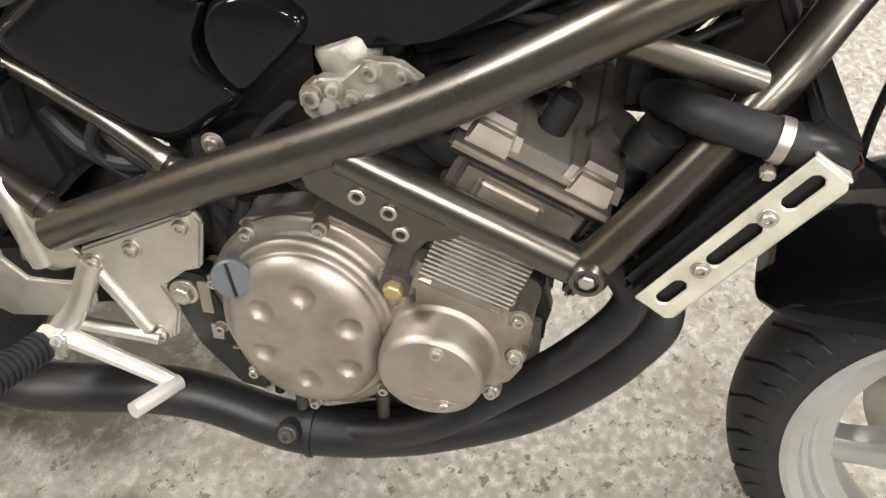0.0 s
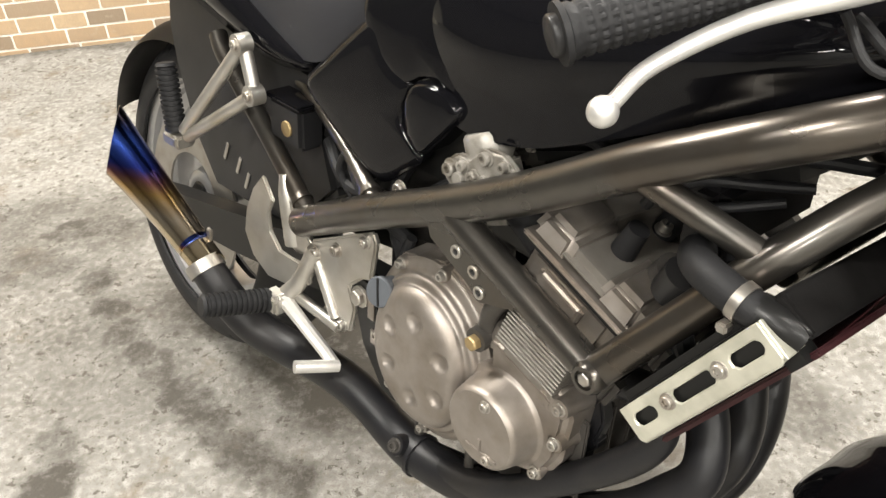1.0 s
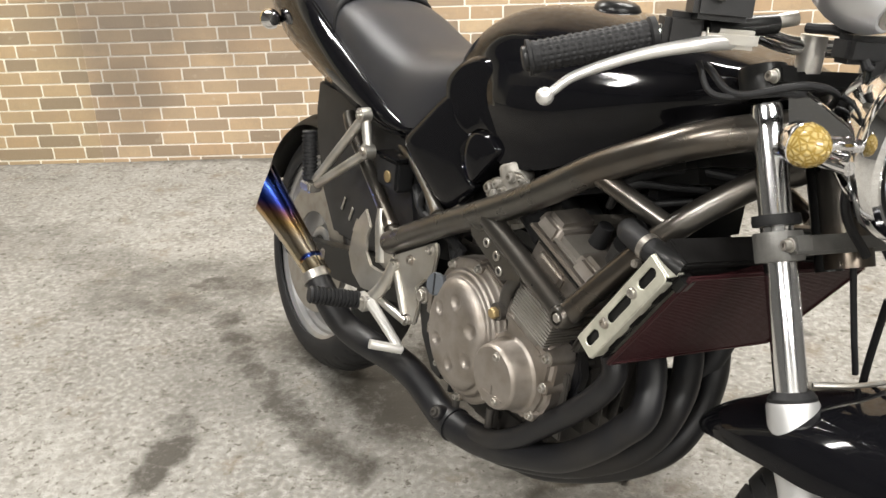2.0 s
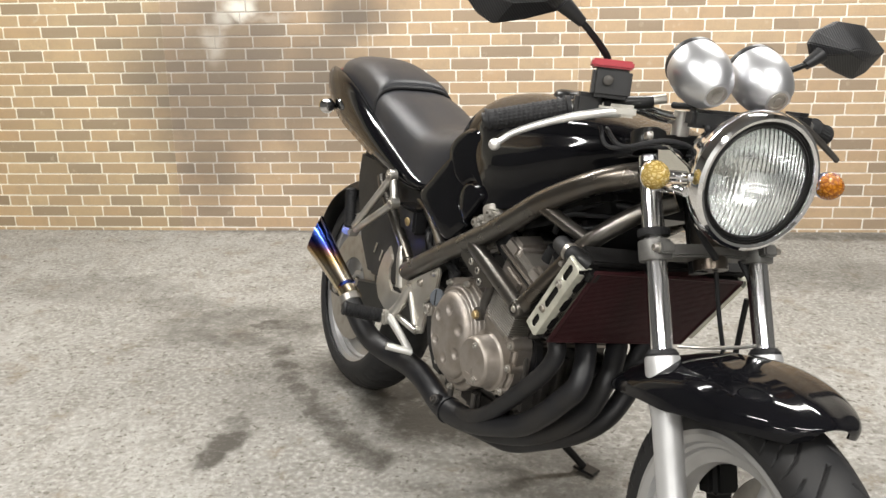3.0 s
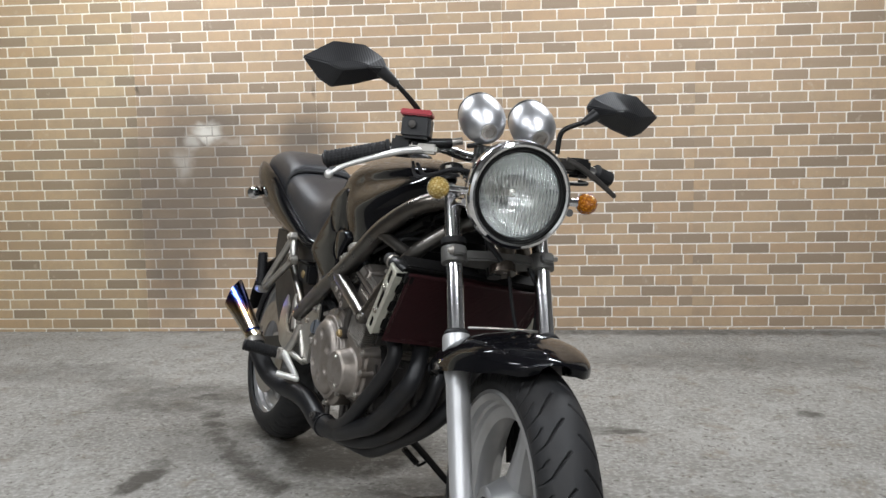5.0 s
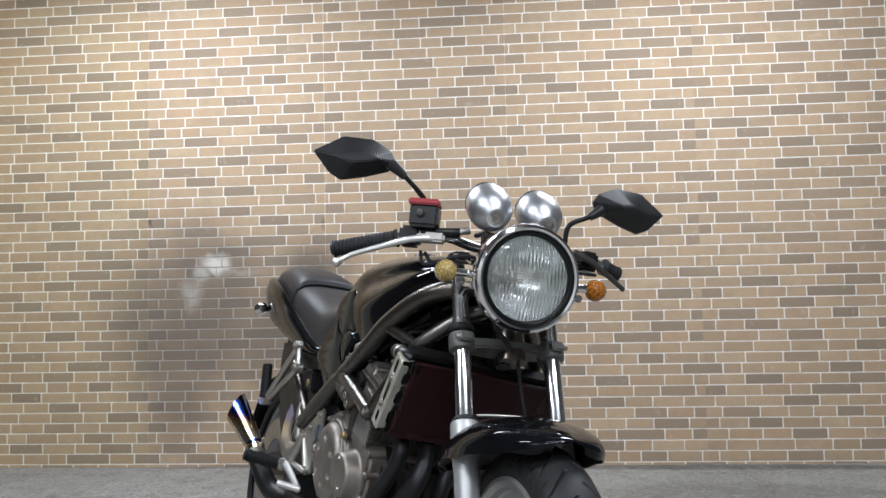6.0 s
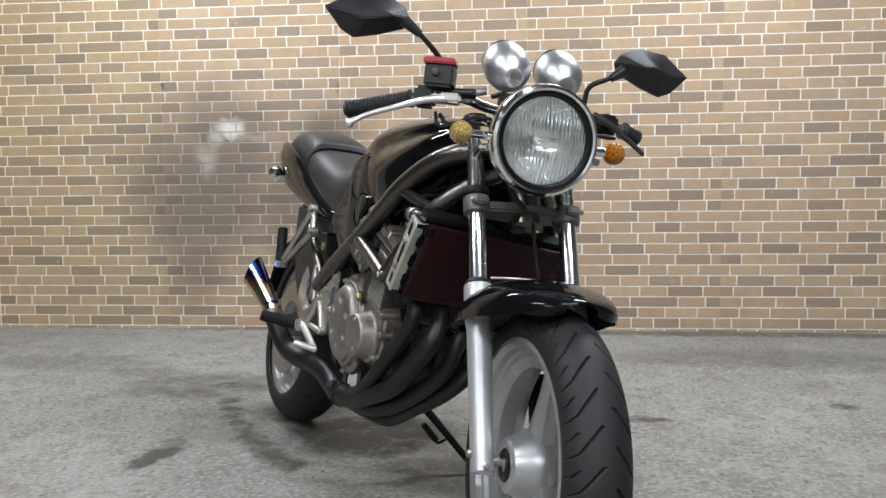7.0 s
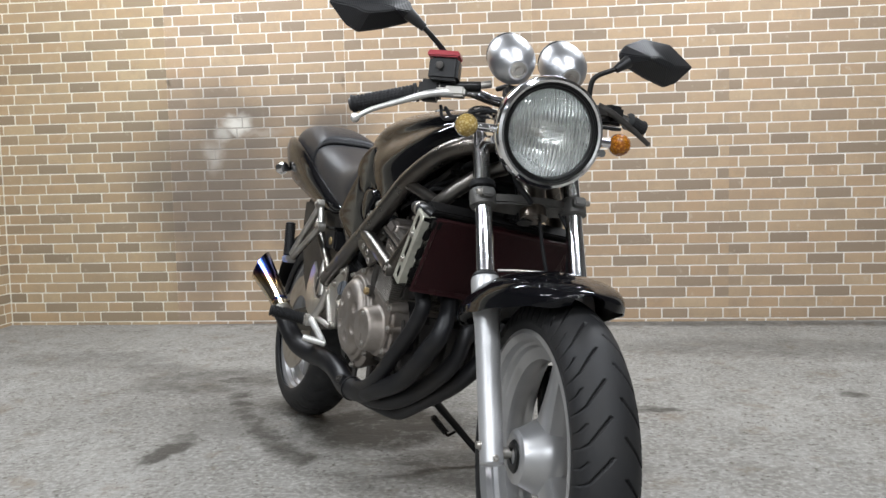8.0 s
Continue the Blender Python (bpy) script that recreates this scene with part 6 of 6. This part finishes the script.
# brake caliper and disc side of the front wheel
cal = box(1.225, 0.076, 0.318, 0.056, 0.060, 0.112, 0.014, Euler((0, radians(-20), 0)).to_matrix().to_4x4(), 3)
part("brake_caliper", moved(cal, STEER), SATIN_BLACK, bike)

# side stand on the left
ss = tube([(0.674, 0.125, 0.182), (0.666, 0.200, 0.124), (0.690, 0.245, 0.082), (0.712, 0.285, 0.046)], [0.011, 0.010, 0.0095, 0.009], 14)
sd = part("side_stand", ss, SATIN_BLACK, bike, "black side stand, folded out")
part("stand_foot", box(0.716, 0.292, 0.041, 0.060, 0.036, 0.007, 0.003, Euler((radians(13), 0, radians(20))).to_matrix().to_4x4()), SATIN_BLACK, sd)
p, q = Vector((0.659, 0.135, 0.138)), Vector((0.640, 0.192, 0.094))
d = (q - p).normalized()
e1 = d.orthogonal().normalized()
e2 = d.cross(e1)
coil = [p + (q - p) * (k / 88) + (e1 * math.cos(k * math.pi / 4) + e2 * math.sin(k * math.pi / 4)) * 0.0075 for k in range(89)]
part("stand_spring", tube(coil, 0.0020, 6, 1), SATIN_BLACK, sd)
part("spring_hook", tube([q, q + d * 0.012, (0.650, 0.212, 0.100), (0.668, 0.214, 0.112)], 0.004, 8), SATIN_BLACK, sd)
part("stand_bracket", tube([(0.640, 0.105, 0.215), (0.662, 0.122, 0.180)], [0.016, 0.014], 14), SATIN_BLACK, sd)
part("gear_lever", tube([(0.50, 0.19, 0.33), (0.58, 0.19, 0.30), (0.60, 0.235, 0.31)], 0.007, 12), SATIN_BLACK, bike)


# ---- the room ----
def slab(name, x0, x1, y0, y1, z0, z1, mat, label, category):
    bm = box((x0 + x1) / 2, (y0 + y1) / 2, (z0 + z1) / 2, x1 - x0, y1 - y0, z1 - z0, 0)
    return tagged(obj(name, bm, mat, 0), label, category, kind="structure")


def ground():
    bm = bmesh.new()
    xs = np.linspace(BAY_X - 0.2, RIGHT_X + 0.2, 36)
    ys = np.linspace(BACK_Y - 0.2, 2.85, 38)
    g = [[bm.verts.new((x, y, floor_z(y) + 0.0025 * noise.noise(Vector((x * 2, y * 2, 0))))) for y in ys] for x in xs]
    for i in range(len(xs) - 1):
        for j in range(len(ys) - 1):
            bm.faces.new((g[i][j], g[i + 1][j], g[i + 1][j + 1], g[i][j + 1]))
    r = bmesh.ops.extrude_face_region(bm, geom=list(bm.faces))
    bmesh.ops.translate(bm, verts=[v for v in r["geom"] if isinstance(v, bmesh.types.BMVert)], vec=(0, 0, -0.15))
    return tagged(obj("floor", bm, CONCRETE, 60), "worn grey concrete floor with dark oil staining, painted shade under the motorcycle and a dark strip at the wall", "floor", kind="structure")


ground()
wall_back = obj("wall_north", box(0, 0.075, (TOP_Z - 0.2) / 2, 8.0, 0.15, TOP_Z + 0.2, 0, bm=bmesh.new()), MORTAR, 0)
wall_back.matrix_world = Matrix.Translation((-0.1, wall_y(-0.1), 0)) @ Matrix.Rotation(WALL_TURN, 4, "Z")
tagged(wall_back, "wall papered in tan brick with pale joints and a soot smudge", "wall", kind="structure")
# Return cut short, with an unseen dark bay added beyond to dim reflections.
wall_left = slab("wall_west", LEFT_X - 0.15, LEFT_X, CORNER_Y - 0.30, CORNER_Y + 0.1, -0.3, TOP_Z, MORTAR, "short wall return papered in tan brick with pale joints", "wall")
slab("wall_west_2", BAY_X - 0.15, BAY_X, BACK_Y, 2.5, -0.3, TOP_Z, DARK_WALL, "unseen dark wall of an added bay that keeps reflections dark", "wall")
slab("wall_east", RIGHT_X, RIGHT_X + 0.15, BACK_Y, 2.7, -0.3, TOP_Z, DARK_WALL, "plain painted wall", "wall")
# Out of view; added as a bounce surface facing the motorcycle.
slab("wall_south", BAY_X - 0.15, RIGHT_X + 0.15, BACK_Y - 0.15, BACK_Y, -0.3, TOP_Z, BOUNCE_WALL, "unseen pale wall added to bounce light onto the motorcycle's front", "wall")
slab("ceiling", BAY_X - 0.15, RIGHT_X + 0.15, BACK_Y - 0.15, 2.85, TOP_Z, TOP_Z + 0.12, PLASTER, "plain painted ceiling", "ceiling")


def lamp_glow():
    m = bpy.data.materials.new("lit_tube")
    m.use_nodes = True
    b = m.node_tree.nodes["Principled BSDF"]
    b.inputs["Emission Color"].default_value = (1.0, 0.96, 0.88, 1)
    b.inputs["Emission Strength"].default_value = 9
    return m


GLOW = lamp_glow()
# One batten per lamp, the added front pair included.
for lx, ly, watts in LAMPS:
    fix = new("ceiling_light")
    fix.location = (lx, ly, TOP_Z)
    tagged(fix, "unseen white fluorescent batten on the ceiling, front pair added for brightness", "ceiling light", "ceiling lights")
    part("housing", box(0, 0, -0.035, 1.25, 0.12, 0.06, 0.006), PLASTER, fix)
    for dy in (-0.035, 0.035):
        part("tube", tube([(-0.59, dy, -0.080), (0.59, dy, -0.080)], 0.014, 14, n=1), GLOW, fix)

# dark doorway edge at the end of the papered wall
post = slab("door_frame", 2.390, 2.50, wall_y(2.39) - 0.05, wall_y(2.39), floor_z(2.5), 2.2, DARK_METAL, "dark metal door post beside the papered wall", "door frame")

# ---- wall paper: every printed brick a thin raised piece ----
PITCH, JOINT, STRIP = 0.05134, 0.0058, 0.914
LOWEST = 0.150 - 3 * PITCH
# one strip of the paper, nine courses from the top: where each brick ends, in 846ths of the strip; a minus sign marks a dark one
PAPER = [
    (71, -233, 354, 458, 556, -670, 821, 846), (-57, 181, -327, 486, 604, 747, -846), (95, 240, 364, -515, 670, 795, 846),
    (84, 216, 374, 533, 650, -803, 846), (51, 179, 340, -493, 615, 750, 846), (-81, 161, 255, 409, 535, -677, 793, -846),
    (18, 173, -336, 495, 616, -770, 846), (-91, 243, 367, 453, -662, 782, -846), (42, 172, 332, -486, 607, 746, 846)]
rnd = random.Random(7)
MESHES = {}


def brick_mesh(length, dark, depth=0.0014):
    """A brick with softly cut corners, lying in x and z, facing -y."""
    height, c = PITCH - JOINT, 0.0042
    bm = bmesh.new()
    k = min(c, length * 0.3)
    outline = [(k, 0), (length - k, 0), (length - k * 0.3, c * 0.3), (length, c), (length, height - c), (length - k * 0.3, height - c * 0.3), (length - k, height), (k, height),
               (k * 0.3, height - c * 0.3), (0, height - c), (0, c), (k * 0.3, c * 0.3)]
    wob = [rnd.uniform(-0.0009, 0.0009) for _ in outline]
    back = [bm.verts.new((x + w, 0, z - w * 0.8)) for (x, z), w in zip(outline, wob)]
    front = [bm.verts.new((v.co.x + (length / 2 - v.co.x) / length * 0.0016, -depth, v.co.z + (height / 2 - v.co.z) / height * 0.0016)) for v in back]
    skin(bm, [back, front], False)
    bm.faces.new(front)
    bmesh.ops.recalc_face_normals(bm, faces=bm.faces)
    me = bpy.data.meshes.new("brick")
    bm.to_mesh(me)
    bm.free()
    me.materials.append(DARK_BRICK if dark else BRICK)
    return me


def piece(row, k, dark, length, cut):
    key = (row, k, cut)
    if key not in MESHES:
        MESHES[key] = brick_mesh(length, dark)
    return MESHES[key]


def strip_bricks(offset, limit):
    """All bricks of one hung strip: course from the floor, start, mesh; offset is the course at which the paper's eighth row falls."""
    for n in range(60):
        row = (7 + offset - (n - 3)) % 9
        at, last = 0.0, len(PAPER[row]) - 1
        for k, e in enumerate(PAPER[row]):
            end = abs(e) / 846 * STRIP
            a = at if k == 0 else at + JOINT / 2
            b = end if k == last else end - JOINT / 2
            at = end
            if a < limit[0] or b - a < 0.004 or LOWEST + (n + 0.5) * PITCH > TOP_Z - 0.01:
                continue
            yield n, a, piece(row, k, e < 0, b - a, 0)


def hang_paper(wall, foot, way, strips, near, limit=(0.0, 9.0)):
    """Strips side by side; bricks inside the near stretch are parts, the rest one joined part per tone."""
    count, rest = 0, {False: ([], []), True: ([], [])}
    turn = Matrix.Rotation(math.atan2(way.y, way.x), 4, "Z")
    for start, offset in strips:
        for n, a, me in strip_bricks(offset, limit):
            z = LOWEST + n * PITCH - (PITCH - JOINT) / 2
            m = Matrix.Translation(foot + way * (start + a) + Vector((0, 0, z))) @ turn
            dark = me.materials[0] == DARK_BRICK
            if near and near[0] < start + a < near[1] and near[2] < z < near[3] and count < 300:
                ob = new("brick", me)
                ob.parent = wall
                ob.matrix_parent_inverse = wall.matrix_world.inverted()
                ob.matrix_world = m
                count += 1
            else:
                vs, fs = rest[dark]
                base = len(vs)
                inv = wall.matrix_world.inverted() @ m
                vs += [inv @ v.co for v in me.vertices]
                fs += [[base + i for i in p.vertices] for p in me.polygons]
    for dark, (vs, fs) in rest.items():
        me = bpy.data.meshes.new("bricks")
        me.from_pydata(vs, [], fs)
        me.materials.append(DARK_BRICK if dark else BRICK)
        ob = new("bricks", me)
        ob.parent = wall
        tagged(ob, "grey-brown printed bricks with pale joints" if dark else "tan printed bricks with pale joints", kind="stuff")


hang_paper(wall_back, WALL_END, WALL_WAY, [(-3.656, 7), (-2.742, 1), (-1.826, 4), (-0.911, 0), (0.0, 4)], (-0.55, 0.92, 0.0, 1.55))
hang_paper(wall_left, Vector((LEFT_X, CORNER_Y - 0.914, 0)), Vector((0, 1, 0)), [(0.0, 3)], None, (0.614, 9.0))
